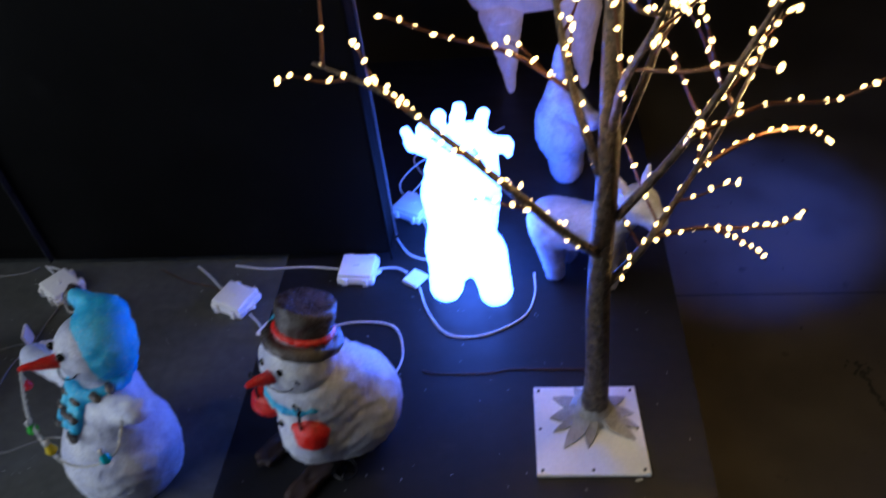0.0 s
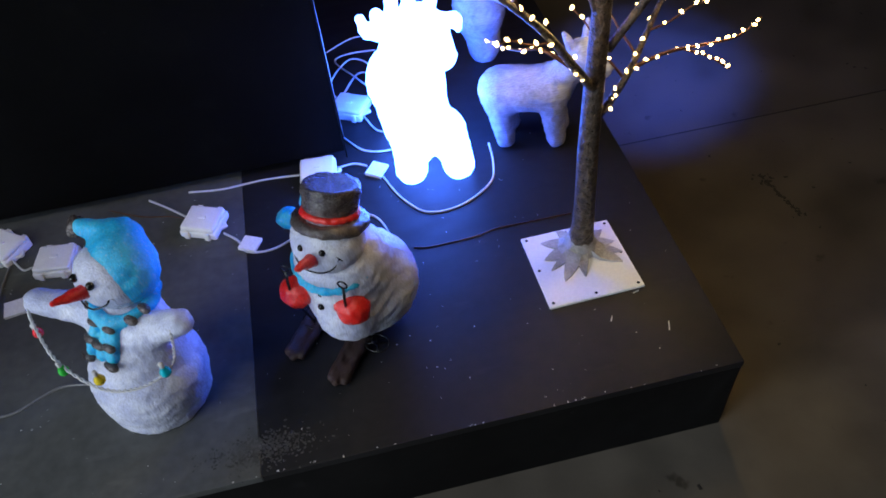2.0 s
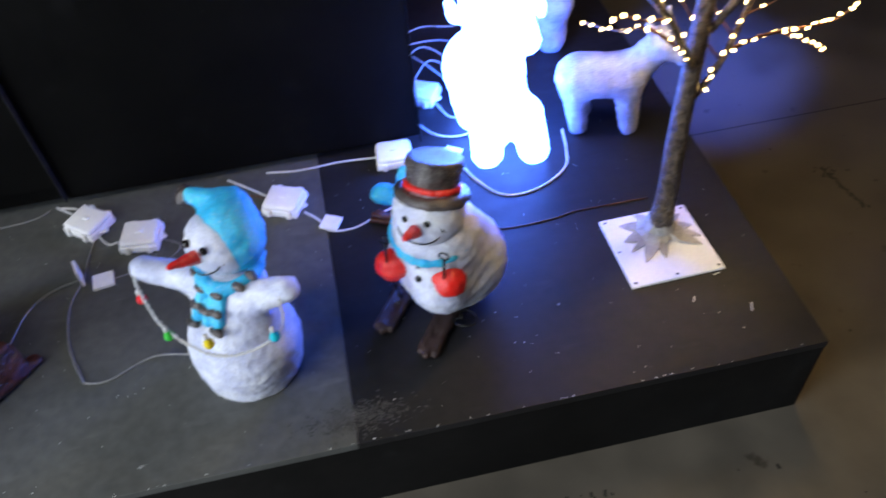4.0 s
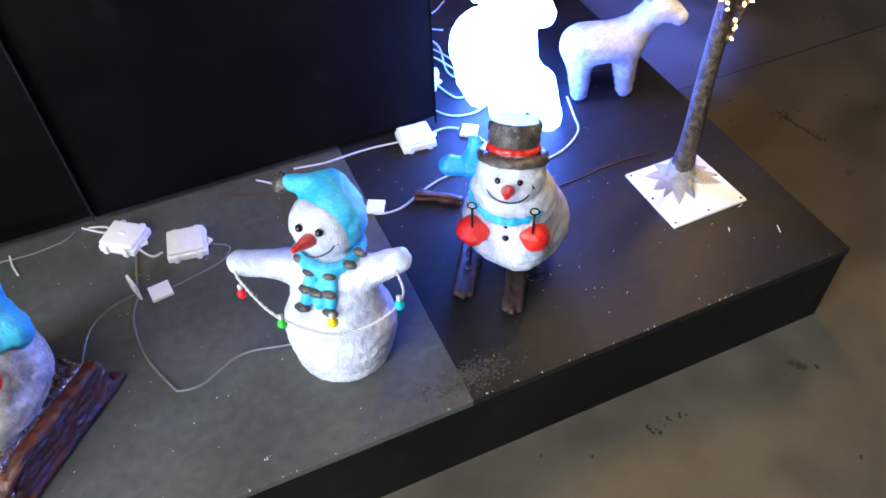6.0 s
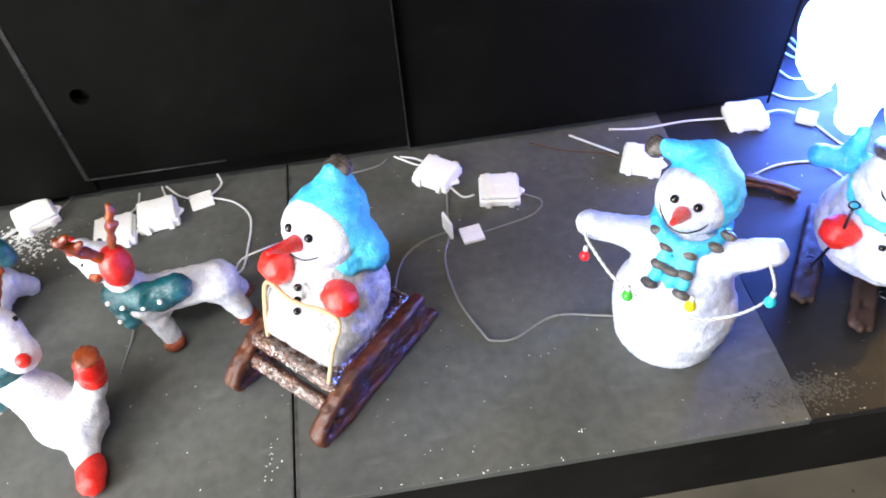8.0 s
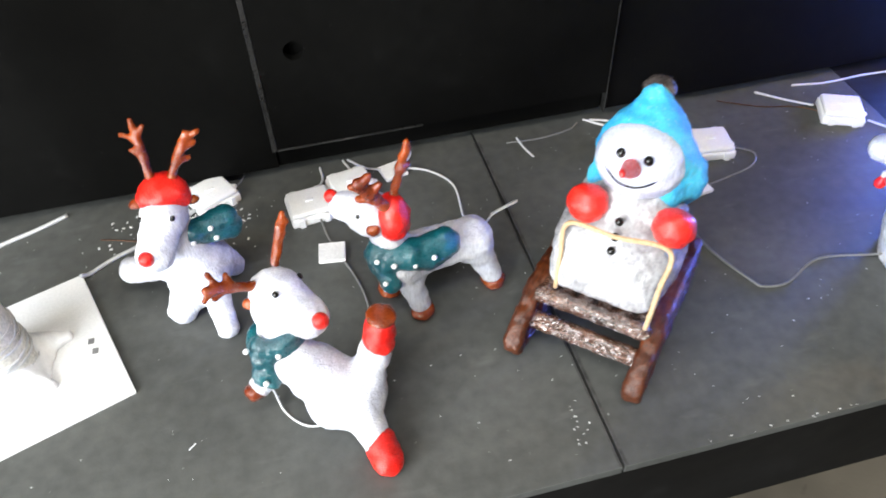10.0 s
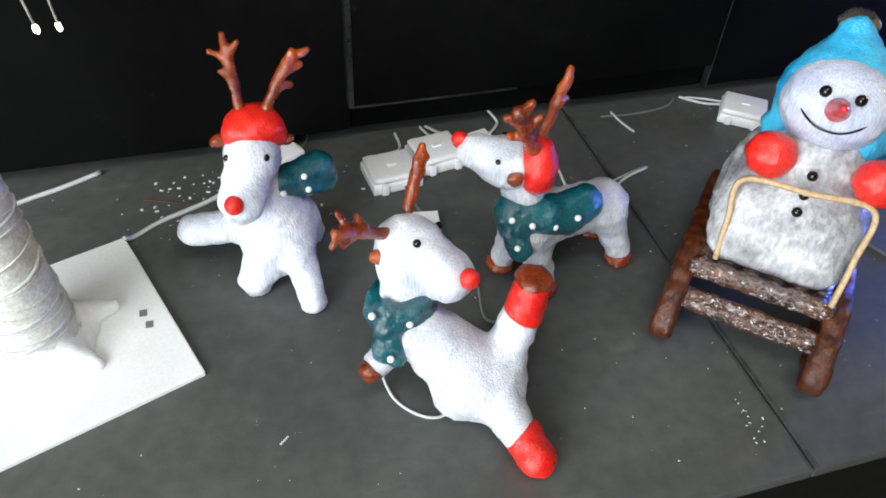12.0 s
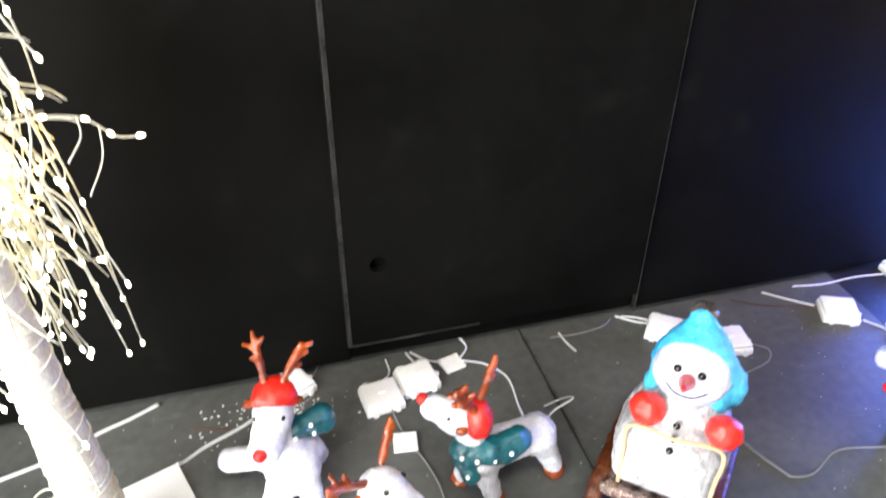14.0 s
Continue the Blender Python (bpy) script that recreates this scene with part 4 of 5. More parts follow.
# ---- lit trees ----
def dart_leaf(a, length, w, z=0.0075):
    """A flat, pointed root tongue lying on the plate."""
    c, s = math.cos(a), math.sin(a)
    out = []
    for r, h in ((0.03, w), (length * 0.55, w * 1.15), (length * 0.8, w * 0.7), (length, 0.001)):
        out += [(r * c - h * s, r * s + h * c), (r * c + h * s, r * s - h * c)]
    return out


def twig_tree():
    place = (-0.2, 0.345, 0.0)
    g = into(place, 0)
    P = lambda *w: np.array(g(*w))
    root = base("twig_tree", place, 0, "brown wrapped twig tree with warm fairy lights on white plate", "light tree")
    corners = [P(-0.309, 0.208, 0), P(-0.108, 0.212, 0), P(-0.117, 0.405, 0), P(-0.313, 0.403, 0)]
    bm = bmesh.new()
    f = bm.faces.new([bm.verts.new(c) for c in corners])
    out = bmesh.ops.extrude_face_region(bm, geom=[f])
    bmesh.ops.translate(bm, vec=(0, 0, 0.007), verts=[v for v in out["geom"] if isinstance(v, bmesh.types.BMVert)])
    bmesh.ops.recalc_face_normals(bm, faces=bm.faces[:])
    bmesh.ops.bevel(bm, geom=bm.edges[:], offset=0.0012, segments=2, affect="EDGES")
    plate = part("base_plate", bm, WHITE_PAINT, root, "square white metal plate", False)
    mid = sum(corners) / 4
    for i in range(4):
        for u in (0.0, 0.5):
            q = corners[i] * (1 - u) + corners[(i + 1) % 4] * u
            q = mid + (q - mid) * 0.9
            part("screw_hole", sphere_bm((q[0], q[1], 0.0072), (0.0032, 0.0032, 0.001), 10, 6), BLACK, plate)
    moulded("root_flare", [C((0, 0, 0.05), (0, 0, 0.022), 0.022, 0.030), C((0, 0, 0.022), (0, 0, 0.004), 0.030, 0.046)], ROOT_GREY, root, "grey sprayed cloth flare", k=0.012, floor=0.0065, cell=0.004, lumps=0.0015)
    rnd = random.Random(4)
    for a, l, w in ((-2.2, 0.10, 0.013), (-1.75, 0.082, 0.010), (-0.72, 0.096, 0.014), (-0.42, 0.09, 0.010), (-0.05, 0.075, 0.012), (0.5, 0.07, 0.012), (1.3, 0.06, 0.012), (2.1, 0.066, 0.011), (2.75, 0.082, 0.012), (-2.95, 0.084, 0.014), (-2.6, 0.09, 0.008)):
        pts = dart_leaf(a, l, w)
        v = [(x, y, (0.024, 0.0135, 0.0105, 0.008)[i // 2] + 0.0015 * (i % 2)) for i, (x, y) in enumerate(pts)]
        v += [(x, y, 0.0068) for x, y in pts]
        n = len(pts)
        fs = []
        for i in range(0, n - 2, 2):
            fs += [(i, i + 1, i + 3, i + 2), (n + i + 2, n + i + 3, n + i + 1, n + i), (i, i + 2, n + i + 2, n + i), (i + 3, i + 1, n + i + 1, n + i + 3)]
        link("root_tongue", mesh_of("root_tongue", v, fs), ROOT_GREY, root, "", False)
    tube("trunk_tape", [(0.001, 0, 0.034), (0.001, -0.001, 0.05), (0.001, -0.002, 0.085)], [0.0275, 0.0262, 0.0225], BARK, root, "lumpy brown tape", 12, 4)
    trunk = [P(-0.197, 0.345, 0.02), P(-0.199, 0.342, 0.15), P(-0.204, 0.338, 0.30), P(-0.204, 0.336, 0.43), P(-0.202, 0.338, 0.60), P(-0.206, 0.342, 0.80), P(-0.203, 0.345, 1.0)]
    tube("trunk", trunk, [0.024, 0.021, 0.0195, 0.018, 0.0155, 0.012, 0.006], BARK, root, "dark brown wrapped trunk", 12, 8)
    mains = [
        ([(-0.212, 0.325, 0.440), (-0.262, 0.282, 0.520), (-0.330, 0.245, 0.625), (-0.41, 0.26, 0.70), (-0.49, 0.29, 0.755), (-0.575, 0.31, 0.79)], 0.0085),
        ([(-0.25, 0.29, 0.50), (-0.30, 0.33, 0.53), (-0.325, 0.40, 0.49), (-0.345, 0.50, 0.45)], 0.004),
        ([(-0.200, 0.338, 0.352), (-0.165, 0.344, 0.392), (-0.13, 0.36, 0.435), (-0.075, 0.405, 0.506), (-0.02, 0.43, 0.62), (0.03, 0.46, 0.75)], 0.0085),
        ([(-0.13, 0.36, 0.435), (-0.07, 0.355, 0.458), (-0.01, 0.345, 0.467), (0.045, 0.335, 0.478), (0.075, 0.325, 0.515)], 0.004),
        ([(-0.04, 0.35, 0.462), (0.0, 0.335, 0.448), (0.035, 0.32, 0.425)], 0.003),
        ([(-0.185, 0.338, 0.50), (-0.11, 0.325, 0.63), (-0.04, 0.32, 0.79), (0.01, 0.315, 0.93)], 0.008),
        ([(-0.10, 0.33, 0.64), (-0.01, 0.34, 0.68), (0.07, 0.33, 0.69), (0.125, 0.31, 0.735)], 0.004),
        ([(-0.195, 0.34, 0.62), (-0.15, 0.37, 0.74), (-0.12, 0.40, 0.86), (-0.1, 0.42, 0.98)], 0.0075),
        ([(-0.212, 0.336, 0.58), (-0.25, 0.36, 0.70), (-0.275, 0.39, 0.83), (-0.29, 0.42, 0.96)], 0.0075),
        ([(-0.25, 0.36, 0.70), (-0.33, 0.38, 0.75), (-0.42, 0.40, 0.77), (-0.50, 0.41, 0.80)], 0.004),
        ([(-0.20, 0.33, 0.66), (-0.2, 0.26, 0.77), (-0.18, 0.20, 0.87), (-0.16, 0.16, 0.97)], 0.007),
        ([(-0.06, 0.41, 0.53), (0.02, 0.44, 0.56), (0.09, 0.43, 0.58), (0.12, 0.41, 0.565)], 0.004),
    ]
    bulb = mesh_of("bulb", *tube_data([(0, 0, -0.0045), (0, 0, -0.002), (0, 0, 0.002), (0, 0, 0.0045)], [0.0008, 0.0027, 0.0029, 0.0008], 6))
    bulb.materials.append(LED_WARM)
    lights = []
    for pts, r in mains:
        line = spline([P(*p) for p in pts], 7)
        tube("branch", line, [r, r * 0.8, r * 0.55, 0.0018], BARK if r > 0.005 else WIRE_BROWN, root, "", 7, smooth=False)
        n = len(line)
        for i in range(4 if r > 0.005 else 1, n, 2):
            lights.append(line[i] + np.array((rnd.uniform(-1, 1), rnd.uniform(-1, 1), rnd.uniform(-0.2, 1))) * r * 1.1)
        if r > 0.005:
            for j in range(8):
                o = line[int(n * (0.36 + 0.085 * j)) if int(n * (0.36 + 0.085 * j)) < n else n - 1]
                d = line[-1] - line[n // 2]
                d = d / np.linalg.norm(d)
                w = np.array((rnd.uniform(-1, 1), rnd.uniform(-0.8, 0.8), rnd.uniform(-0.25, 0.5)))
                w = (w - d * (w @ d)) * 0.85 + d * 0.6
                l = rnd.uniform(0.07, 0.15)
                tw = spline([o, o + w * l * 0.4, o + w * l * 0.75 + np.array((0, 0, 0.012)), o + w * l + np.array((0, 0, 0.008))], 4)
                tube("twig", tw, [0.0026, 0.0012], WIRE_BROWN, root, "", 5, smooth=False)
                for i in range(3, len(tw), 3):
                    lights.append(tw[i] + np.array((0, 0, 0.003)))
                lights.append(tw[-1])
    for q in lights:
        ob = new("led_bulb", bulb)
        ob.parent = root
        ob.matrix_local = Matrix.Translation(q) @ Euler((rnd.uniform(0, 3), rnd.uniform(0, 3), 0)).to_matrix().to_4x4()
    return root


def willow_tree():
    place = (-2.685, 0.416, 0.0)
    g = into(place, 0)
    P = lambda *w: np.array(g(*w))
    root = base("willow_tree", place, 0, "white wrapped artificial willow tree with tiny tip lights", "light tree")
    fr, br = P(-2.484, 0.322, 0), P(-2.585, 0.608, 0)
    side = br - fr
    left = np.array((-side[1], side[0], 0)) 
    corners = [fr, br, br + left, fr + left]
    bm = bmesh.new()
    f = bm.faces.new([bm.verts.new(c) for c in corners])
    out = bmesh.ops.extrude_face_region(bm, geom=[f])
    bmesh.ops.translate(bm, vec=(0, 0, 0.009), verts=[v for v in out["geom"] if isinstance(v, bmesh.types.BMVert)])
    bmesh.ops.recalc_face_normals(bm, faces=bm.faces[:])
    bmesh.ops.bevel(bm, geom=bm.edges[:], offset=0.0015, segments=2, affect="EDGES")
    plate = part("base_plate", bm, WHITE_PAINT, root, "square white metal plate", False)
    for i, u in ((0, 0.38), (0, 0.46)):
        q = corners[0] * (1 - u) + corners[1] * u
        q = q + left * 0.10
        part("print_mark", box_bm(q[0] - 0.005, q[0] + 0.005, q[1] - 0.006, q[1] + 0.006, 0.0092, 0.0096), PRINT, plate, "", False)
    moulded("root_foot", [C((0, 0, 0.01), (0, 0, 0.03), 0.07, 0.05), C((0.02, 0.03, 0.02), (0.085, 0.045, 0.012), 0.03, 0.012), C((-0.02, -0.03, 0.02), (-0.06, -0.07, 0.012), 0.03, 0.012), C((0.03, -0.03, 0.02), (0.07, -0.05, 0.01), 0.02, 0.01)], WHITE_PAINT, root, "white flared foot", k=0.02, floor=0.0085)
    tp = [(0, 0, 0.02), (-0.004, 0.002, 0.12), (-0.006, 0.004, 0.25), (-0.009, 0.006, 0.40), (-0.010, 0.006, 0.55), (-0.012, 0.006, 0.72), (-0.018, 0.01, 1.12)]
    tube("trunk", tp, [0.052, 0.049, 0.043, 0.037, 0.032, 0.026, 0.012], WRAP, root, "white tape-wrapped trunk", 18, 8)
    coil, spt = [], spline(tp, 8)
    for i in range(150):
        z = 0.03 + 0.09 * i / 150 if i < 110 else 0.096 + 0.004 * (i - 110)
        a = i * 0.34
        r = 0.0545 - 0.06 * (z - 0.02) + 0.0015 * math.sin(i * 0.9)
        coil.append((r * math.cos(a) - 0.003, r * math.sin(a) + 0.002, z + 0.006 * math.sin(a * 0.7)))
    tube("wound_cable", coil, 0.0024, WHITE_CABLE, root, "white cable wound round the trunk", 5, smooth=False)
    for z in np.arange(0.10, 0.85, 0.028):
        r = float(np.interp(z, [0.02, 0.12, 0.25, 0.40, 0.55, 0.72, 0.9], [0.052, 0.049, 0.043, 0.037, 0.032, 0.026, 0.016])) + 0.0006
        c = np.array([float(np.interp(z, [p[2] for p in tp], [p[i] for p in tp])) for i in range(3)])
        tube("tape_edge", [c + np.array((r * math.cos(a), r * math.sin(a), 0.012 * math.sin(a + z * 40) + 0.004 * (a / 6.28))) for a in np.linspace(0, 2 * math.pi, 20)], 0.0016, WRAP, root, "", 4, smooth=False)
    rnd = random.Random(11)
    bulb = mesh_of("bulb", *tube_data([(0, 0, -0.006), (0, 0, -0.003), (0, 0, 0.003), (0, 0, 0.006)], [0.0015, 0.0034, 0.0034, 0.001], 6))
    bulb.materials.append(LED_COOL)

    def weep(a, z0, reach, rise, drop, r=0.0028, stray=0.02):
        c = np.array((0.0, 0.006, z0))
        d = np.array((math.cos(a), math.sin(a), 0))
        pts = [c, c + d * reach * 0.3 + (0, 0, rise), c + d * reach * 0.65 + (0, 0, rise * 0.8 - drop * 0.2), c + d * reach * 0.88 + (rnd.uniform(-stray, stray), rnd.uniform(-stray, stray), -drop * 0.6), c + d * reach + (rnd.uniform(-stray, stray), rnd.uniform(-stray, stray), -drop)]
        line = spline(pts, 6)
        tube("strand", line, [r, r * 0.7, r * 0.5], TWIG_WHITE, root, "", 5, smooth=False)
        for i in (9, 13, 17, len(line) - 1):
            b = new("led_bulb", bulb)
            b.parent = root
            dv = Vector(line[i] - line[i - 1]).to_track_quat("Z", "Y").to_matrix().to_4x4()
            b.matrix_local = Matrix.Translation(line[i]) @ dv
        for i in (8, 12, 15):
            w = np.array((rnd.uniform(-1, 1), rnd.uniform(-1, 1), rnd.uniform(-1.6, -0.2)))
            l = rnd.uniform(0.04, 0.09)
            tw = spline([line[i], line[i] + w * l * 0.5 + d * 0.01, line[i] + w * l], 4)
            tube("twiglet", tw, [r * 0.6, r * 0.45], TWIG_WHITE, root, "", 4, smooth=False)

    for w in ((-2.569, 0.543, 0.383), (-2.583, 0.504, 0.405), (-2.583, 0.582, 0.455), (-2.585, 0.484, 0.480), (-2.639, 0.545, 0.46), (-2.67, 0.50, 0.415), (-2.60, 0.61, 0.52), (-2.61, 0.47, 0.54), (-2.62, 0.56, 0.50)):
        x, y, z = g(*w)
        z0 = rnd.uniform(0.70, 0.86)
        weep(math.atan2(y, x), z0, math.hypot(x, y), rnd.uniform(0.04, 0.1), z0 - z, 0.0026, 0.006)
    for i in range(52):
        a = rnd.uniform(0.5, 2.6) if i < 36 else rnd.uniform(2.6, 6.0)
        z0 = rnd.uniform(0.66, 0.92)
        weep(a, z0, rnd.uniform(0.05, 0.145), rnd.uniform(0.03, 0.12), min(rnd.uniform(0.06, 0.40), z0 - 0.44), 0.0026)
    weep(0.38, 0.80, 0.225, 0.04, 0.02, 0.0026)
    for i in range(30):
        weep(rnd.uniform(0.2, 2.6) if i < 22 else rnd.uniform(2.6, 6.2), rnd.uniform(0.95, 1.15), rnd.uniform(0.06, 0.15), rnd.uniform(0.02, 0.08), rnd.uniform(0.08, 0.32), 0.0026)
    # twigs low on the trunk
    for a, z in ((-1.1, 0.33), (2.9, 0.2), (-2.2, 0.25)):
        d = np.array((math.cos(a), math.sin(a), 0))
        tube("twiglet", [d * 0.03 + (0, 0, z), d * 0.07 + (0, 0, z + 0.01), d * 0.11 + (0, 0, z - 0.03)], [0.002, 0.0012], TWIG_WHITE, root, "", 4, 5)
    return root


twig_tree()
willow_tree()


# ---- battery boxes, switches and leads ----
def battery_box(place, rz, size=(0.088, 0.078, 0.03), tilt=0.0):
    w, d, h = size
    root = base("battery_box", (*place, 0.0), rz, "white plastic battery box with side lugs on black deck", "battery box", "battery boxes")
    part("case", box_bm(-w / 2, w / 2, -d / 2, d / 2, 0.0, h * 0.62, 0.004), WHITE_PLASTIC, root, "", True)
    part("lid", box_bm(-w / 2 + 0.003, w / 2 - 0.003, -d / 2 + 0.003, d / 2 - 0.003, h * 0.63, h, 0.005), WHITE_PLASTIC, root, "", True)
    for x in (-w * 0.28, w * 0.28):
        for s in (-1, 1):
            part("lug", box_bm(x - 0.006, x + 0.006, s * d / 2 - 0.001 if s > 0 else -d / 2 - 0.006, d / 2 + 0.006 if s > 0 else -d / 2 + 0.001, 0.002, h * 0.75, 0.0015), WHITE_PLASTIC, root)
    moulded("hanging_eye", [C((w / 2, -0.01, 0.008), (w / 2 + 0.008, 0.0, 0.008), 0.004), C((w / 2 + 0.008, 0.0, 0.008), (w / 2, 0.01, 0.008), 0.004)], WHITE_PLASTIC, root, cell=0.003, k=0.003, lumps=0)
    part("switch", box_bm(-0.008, 0.008, -0.004, 0.004, h - 0.0005, h + 0.003, 0.001), WHITE_PLASTIC, root)
    return root


for place, rz in (((-0.717, 0.742), -4), ((-0.992, 0.650), -24), ((-1.446, 0.702), -37), ((-1.320, 0.624), -8), ((-2.155, 0.668), 6), ((-2.067, 0.702), 10), ((-2.342, 0.752), 28), ((-0.607, 0.965), -30)):
    battery_box(place, rz)


def tag(place, rz, w, d, upright=False, label="small white plastic cable tag lying flat"):
    root = base("cable_tag", (*place, 0.0), rz, label, "tag", "cable tags")
    if upright:
        part("card", box_bm(-w / 2, w / 2, -0.003, 0.003, 0.0, d, 0.001), PAPER, root, "", False)
    else:
        part("card", box_bm(-w / 2, w / 2, -d / 2, d / 2, 0.001, 0.009, 0.0015), PAPER, root, "", False)
    return root


tag((-0.893, 0.560), -28, 0.042, 0.04)
tag((-0.579, 0.716), -35, 0.042, 0.046)
tag((-1.399, 0.517), 8, 0.045, 0.042)
tag((-1.447, 0.535), -72, 0.042, 0.045, True, "small white plastic cable tag standing on edge")
tag((-2.132, 0.540), -8, 0.05, 0.046)
tag((-1.975, 0.735), 14, 0.05, 0.045)


def lead(points, r=0.0026, material=None, label="thin white cable lying across the deck", lift=0.0):
    pts = [(p[0], p[1], (p[2] if len(p) > 2 else 0.0) + r) for p in points]
    ob = tube("cable", pts, r, material or WHITE_CABLE, None, label, 6, 8)
    return tagged(ob, label, "cable", "leads")


lead([(-1.03, 0.775), (-0.95, 0.762), (-0.85, 0.765), (-0.762, 0.745, 0.01)])
lead([(-0.672, 0.745, 0.008), (-0.63, 0.752, 0.004), (-0.6, 0.735, 0.004)])
lead([(-0.57, 0.695), (-0.54, 0.61), (-0.49, 0.545), (-0.41, 0.545), (-0.33, 0.595), (-0.305, 0.66), (-0.305, 0.70, 0.03)])
lead([(-1.125, 0.775), (-1.08, 0.735), (-1.035, 0.685, 0.008)])
lead([(-0.95, 0.61, 0.004), (-0.92, 0.58), (-0.90, 0.54), (-0.842, 0.532), (-0.77, 0.565), (-0.698, 0.585), (-0.613, 0.57), (-0.585, 0.49), (-0.60, 0.41, 0.02), (-0.625, 0.37, 0.05)])
lead([(-1.535, 0.79), (-1.50, 0.76), (-1.478, 0.735, 0.01)])
lead([(-1.522, 0.785), (-1.488, 0.772), (-1.462, 0.738, 0.01)])
lead([(-1.425, 0.662, 0.006), (-1.40, 0.63), (-1.375, 0.625, 0.006)])
lead([(-1.275, 0.61, 0.006), (-1.235, 0.585), (-1.26, 0.55), (-1.33, 0.53), (-1.378, 0.52)], 0.0018, CLEAR_CABLE, "thin grey cable lying across the deck")
lead([(-1.43, 0.66), (-1.44, 0.59), (-1.445, 0.53), (-1.465, 0.46), (-1.455, 0.36), (-1.42, 0.27), (-1.405, 0.252), (-1.36, 0.25), (-1.28, 0.285), (-1.20, 0.265, 0.008), (-1.16, 0.25, 0.015)], 0.0024, CLEAR_CABLE, "thin grey cable lying across the deck")
lead([(-1.452, 0.535), (-1.51, 0.515), (-1.555, 0.47), (-1.58, 0.38)], 0.0024, CLEAR_CABLE, "thin grey cable lying across the deck")
lead([(-2.07, 0.80), (-2.06, 0.77), (-2.05, 0.74, 0.012)])
lead([(-2.06, 0.80), (-2.03, 0.765), (-2.0, 0.74, 0.008)])
lead([(-1.955, 0.74, 0.008), (-1.93, 0.77, 0.01), (-1.94, 0.80, 0.02)])
lead([(-2.12, 0.79), (-2.12, 0.75), (-2.14, 0.71, 0.01)])
lead([(-1.95, 0.735, 0.006), (-1.9, 0.715), (-1.865, 0.66), (-1.87, 0.57), (-1.875, 0.50, 0.02), (-1.885, 0.45, 0.07)], 0.0024)
lead([(-1.875, 0.44, 0.08), (-1.85, 0.45, 0.11), (-1.80, 0.47, 0.11), (-1.79, 0.52, 0.06), (-1.82, 0.55, 0.01)], 0.002)
lead([(-2.14, 0.63, 0.006), (-2.13, 0.57), (-2.1, 0.47), (-2.09, 0.40), (-2.10, 0.33), (-2.09, 0.29, 0.03)], 0.0022, CLEAR_CABLE, "thin grey cable lying across the deck")
lead([(-2.268, 0.235, 0.075), (-2.266, 0.25, 0.02), (-2.256, 0.224), (-2.232, 0.194), (-2.205, 0.185), (-2.18, 0.195, 0.01)], 0.002)
lead([(-2.585, 0.60, 0.009), (-2.572, 0.61), (-2.529, 0.638), (-2.444, 0.678), (-2.375, 0.72, 0.01)], 0.004)
lead([(-2.559, 0.699), (-2.53, 0.69), (-2.5, 0.679), (-2.48, 0.672)], 0.0012, WIRE_BROWN, "thin copper wire on the deck")
lead([(-2.625, 0.785), (-2.683, 0.757), (-2.742, 0.734), (-2.85, 0.68), (-3.1, 0.62)], 0.0042)
lead([(-2.31, 0.77, 0.012), (-2.29, 0.76), (-2.30, 0.72), (-2.34, 0.705), (-2.37, 0.73)], 0.002, CLEAR_CABLE, "thin grey cable beside the box")
lead([(-2.31, 0.76), (-2.28, 0.80), (-2.27, 0.84)], 0.002, CLEAR_CABLE, "thin grey cable beside the box")
lead([(-0.54, 0.45), (-0.505, 0.441), (-0.403, 0.443), (-0.36, 0.452), (-0.298, 0.452), (-0.181, 0.45)], 0.0016, WIRE_BROWN, "thin copper wire running from the tree foot")
lead([(-1.22, 0.77), (-1.14, 0.725), (-1.06, 0.70), (-1.0, 0.65)], 0.0012, WIRE_BROWN, "thin copper wire on the deck")
lead([(-1.72, 0.76), (-1.65, 0.755), (-1.58, 0.765), (-1.55, 0.785)], 0.0018, CLEAR_CABLE, "thin grey cable beside the partition")
lead([(-1.695, 0.77), (-1.69, 0.735), (-1.68, 0.70)], 0.0022, WHITE_CABLE)
lead([(-0.625, 0.99, 0.01), (-0.65, 1.06, 0.02), (-0.58, 1.12, 0.05), (-0.52, 1.06, 0.04), (-0.53, 0.96, 0.01), (-0.48, 0.92), (-0.44, 0.96)])
lead([(-0.58, 0.92, 0.01), (-0.55, 0.86), (-0.50, 0.87), (-0.51, 0.94, 0.02), (-0.57, 1.02, 0.05), (-0.62, 1.16, 0.03), (-0.52, 1.22), (-0.45, 1.18)])
lead([(-0.64, 0.86), (-0.60, 0.80), (-0.54, 0.78), (-0.48, 0.80)])
lead([(-0.63, 1.02), (-0.56, 1.08, 0.03), (-0.50, 1.0, 0.02), (-0.47, 0.9)])
lead([(-0.64, 1.25), (-0.55, 1.30), (-0.45, 1.28), (-0.38, 1.33)])

# bundle of brown ski ends behind the skier
sticks = base("stick_bundle", (-0.75, 0.52, 0.0), -37, "short bundle of brown twisted sticks lying on deck", "sticks")
for i, (y, z) in enumerate(((-0.010, 0.008), (0.002, 0.009), (0.012, 0.007), (-0.003, 0.018))):
    tube("stick", [(-0.055, y * 1.3, z), (-0.02, y * 0.8, z + 0.001), (0.02, -y * 0.6, z), (0.055, y, z)], 0.0065, SLED, sticks, "", 7, 5)

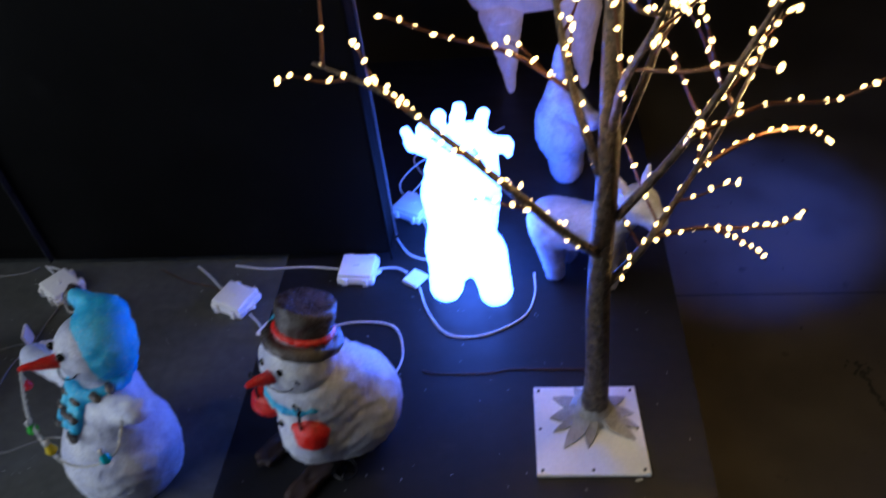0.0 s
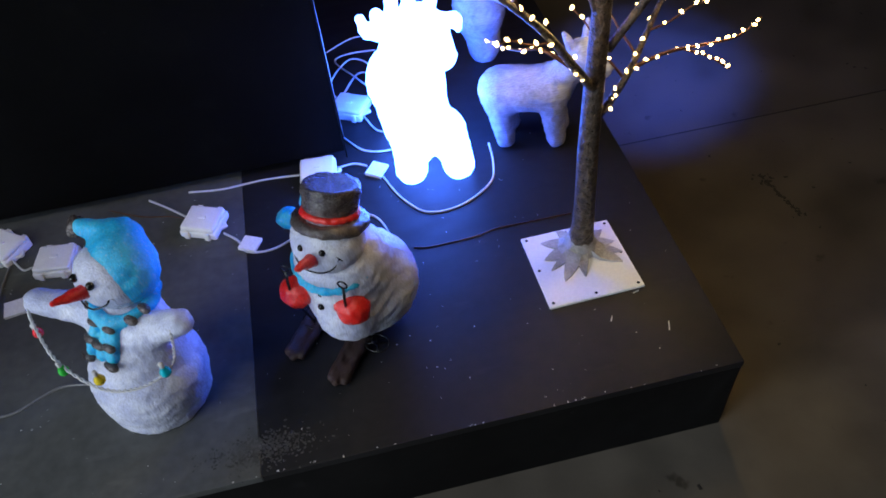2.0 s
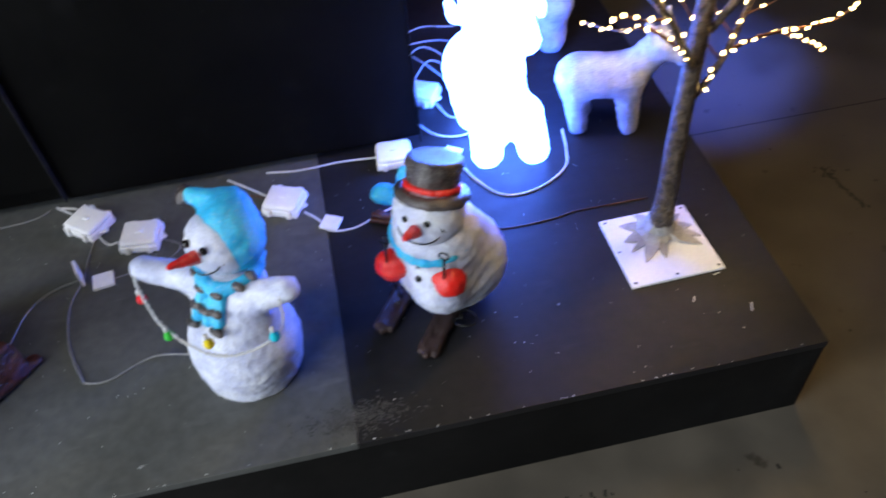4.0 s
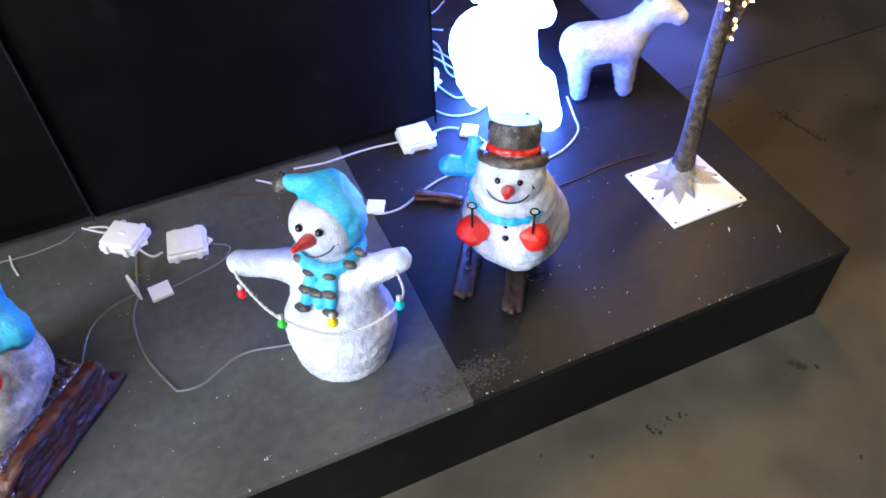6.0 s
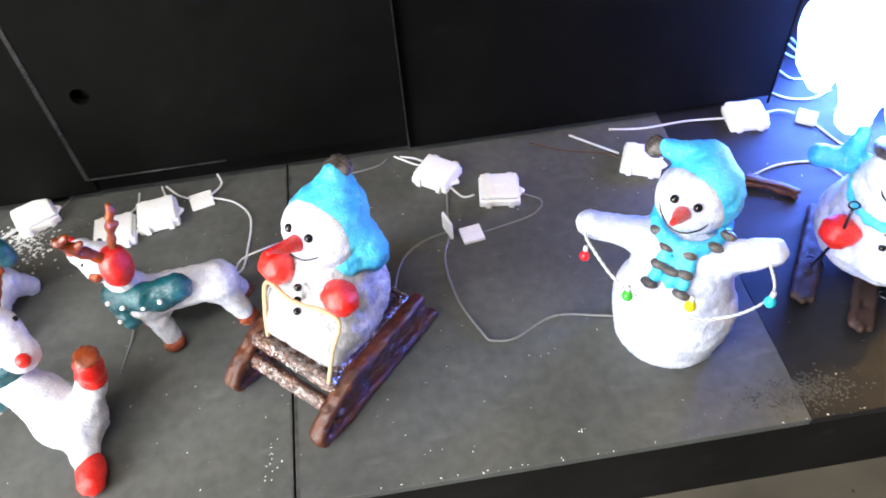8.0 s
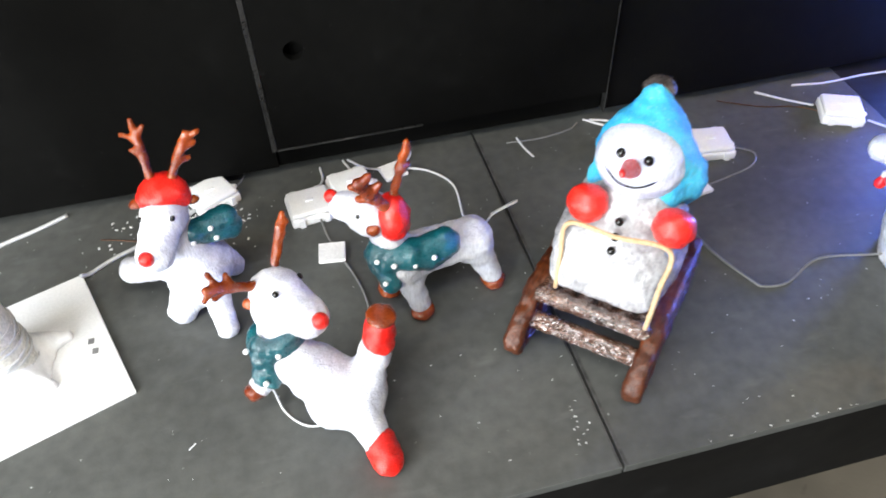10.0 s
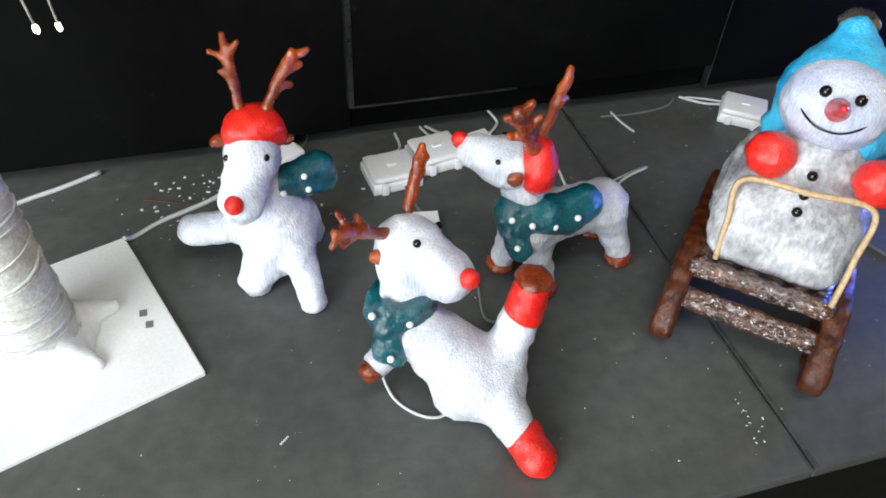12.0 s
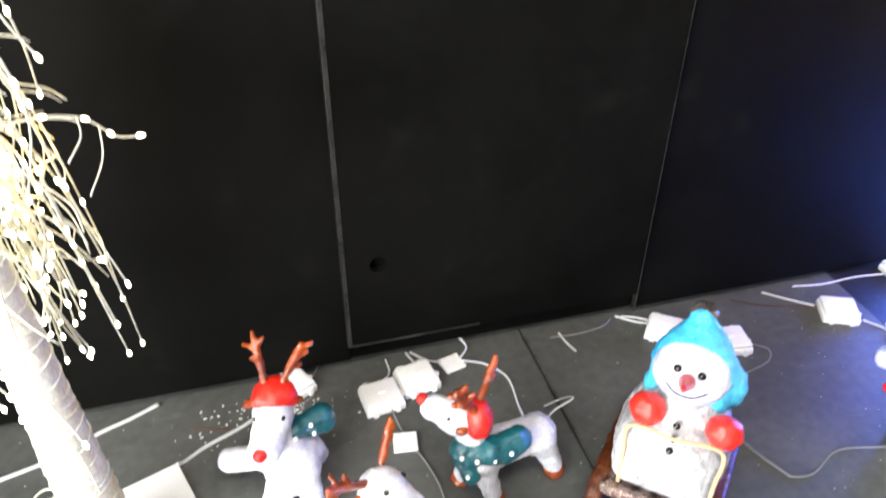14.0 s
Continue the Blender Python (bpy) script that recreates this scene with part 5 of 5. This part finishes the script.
# ---- specks, chips and scrapes ----
def scatter(name, places, size, material, label, seed, height=0.5):
    rnd = random.Random(seed)
    verts, faces = [], []
    for x, y, z in places:
        s = size * rnd.uniform(0.4, 1.5)
        a = rnd.uniform(0, 3.1)
        k = len(verts)
        for dx, dy, h in ((-1, -0.5, 0), (1, -0.6, 0), (0.8, 0.5, 0), (-0.7, 0.6, 0), (0.1, 0, height)):
            verts.append((x + s * (dx * math.cos(a) - dy * math.sin(a)), y + s * (dx * math.sin(a) + dy * math.cos(a)), z + 0.0003 + s * h))
        faces += [(k, k + 1, k + 4), (k + 1, k + 2, k + 4), (k + 2, k + 3, k + 4), (k + 3, k, k + 4)]
    ob = link(name, mesh_of(name, verts, faces), material, None, label, False)
    return tagged(ob, label, "debris", "", "stuff")


rs = random.Random(7)
scatter("white_crumbs", [(-2.40 + rs.gauss(0, 0.07), 0.69 + rs.gauss(0, 0.035), 0) for _ in range(130)] + [(-2.34 + rs.gauss(0, 0.03), 0.66 + rs.gauss(0, 0.02), 0) for _ in range(90)] + [(-2.365 + rs.gauss(0, 0.018), 0.70 + rs.gauss(0, 0.014), rs.uniform(0, 0.004)) for _ in range(160)], 0.0027, CRUMB, "scattered white acrylic crumbs on the deck", 1)
scatter("dust_specks", [(rs.uniform(-3.0, -0.02), rs.uniform(0.01, 0.76), 0) for _ in range(420)], 0.0011, CRUMB, "tiny pale dust specks on the deck", 2)
scatter("paint_chips", [(-1.822 + rs.gauss(0, 0.006), 0.092 + rs.gauss(0, 0.018), 0) for _ in range(16)] + [(-1.29 + rs.gauss(0, 0.008), 0.045 + rs.gauss(0, 0.006), 0) for _ in range(5)] + [(rs.uniform(-1.7, -0.05), rs.uniform(-0.001, 0.004), 0) for _ in range(40)]
        + [(-0.865 + rs.gauss(0, 0.008), 0.002, 0) for _ in range(5)] + [(-0.81 + rs.gauss(0, 0.006), 0.003, 0) for _ in range(4)], 0.0014, CRUMB, "pale paint chips along the deck edge", 3)
scatter("pale_scrape", [(-0.90 + rs.gauss(0, 0.045), 0.052 + rs.gauss(0, 0.016), 0) for _ in range(700)], 0.0022, SCRAPE, "rubbed pale patch on the deck", 4, 0.03)
STAINS = [(-0.51 + rs.gauss(0, 0.035), -0.098 + rs.gauss(0, 0.008), FLOOR_Z) for _ in range(14)] + [(-0.682, -0.097, FLOOR_Z), (-0.676, -0.101, FLOOR_Z), (-0.1, -0.121, FLOOR_Z), (-0.179, -0.109, FLOOR_Z)] + [(0.43 + rs.gauss(0, 0.03), 0.64 + rs.gauss(0, 0.015), FLOOR_Z) for _ in range(10)]
STAINS += [(0.43 + 0.031 * u + rs.gauss(0, 0.004), 0.655 - 0.17 * u, FLOOR_Z) for u in np.linspace(0, 1, 60)]
scatter("floor_stain", STAINS, 0.0045, GRIME, "dark scattered stains on the concrete", 6, 0.04)
joint = part("floor_joint", box_bm(0.0, 3.9, -0.002, 0.002, FLOOR_Z, FLOOR_Z + 0.0006), GRIME, None, "", False)
joint.matrix_world = pose(0.05, 0.876, 0, 0, 0, 0)
tagged(joint, "thin dark joint line across the concrete floor", "floor joint", "", "structure")
scatter("floor_grit", [(rs.uniform(-1.5, 1.4), rs.uniform(-0.9, 1.5), FLOOR_Z) for _ in range(160)], 0.004, GRIME, "dark grit on the concrete", 5, 0.06)
for x, y, l, a in ((-0.20, 0.155, 0.012, 60), (-0.13, 0.205, 0.014, 15), (-0.1, 0.11, 0.02, 70), (-2.40, 0.20, 0.014, 40)):
    bit = part("wood_splinter", box_bm(-l / 2, l / 2, -0.001, 0.001, 0.0, 0.0016), CRUMB, None, "pale wood splinter on the deck", False)
    bit.matrix_world = pose(x, y, 0.0002, 0, 0, a)
    tagged(bit, "pale wood splinter on the deck", "debris")
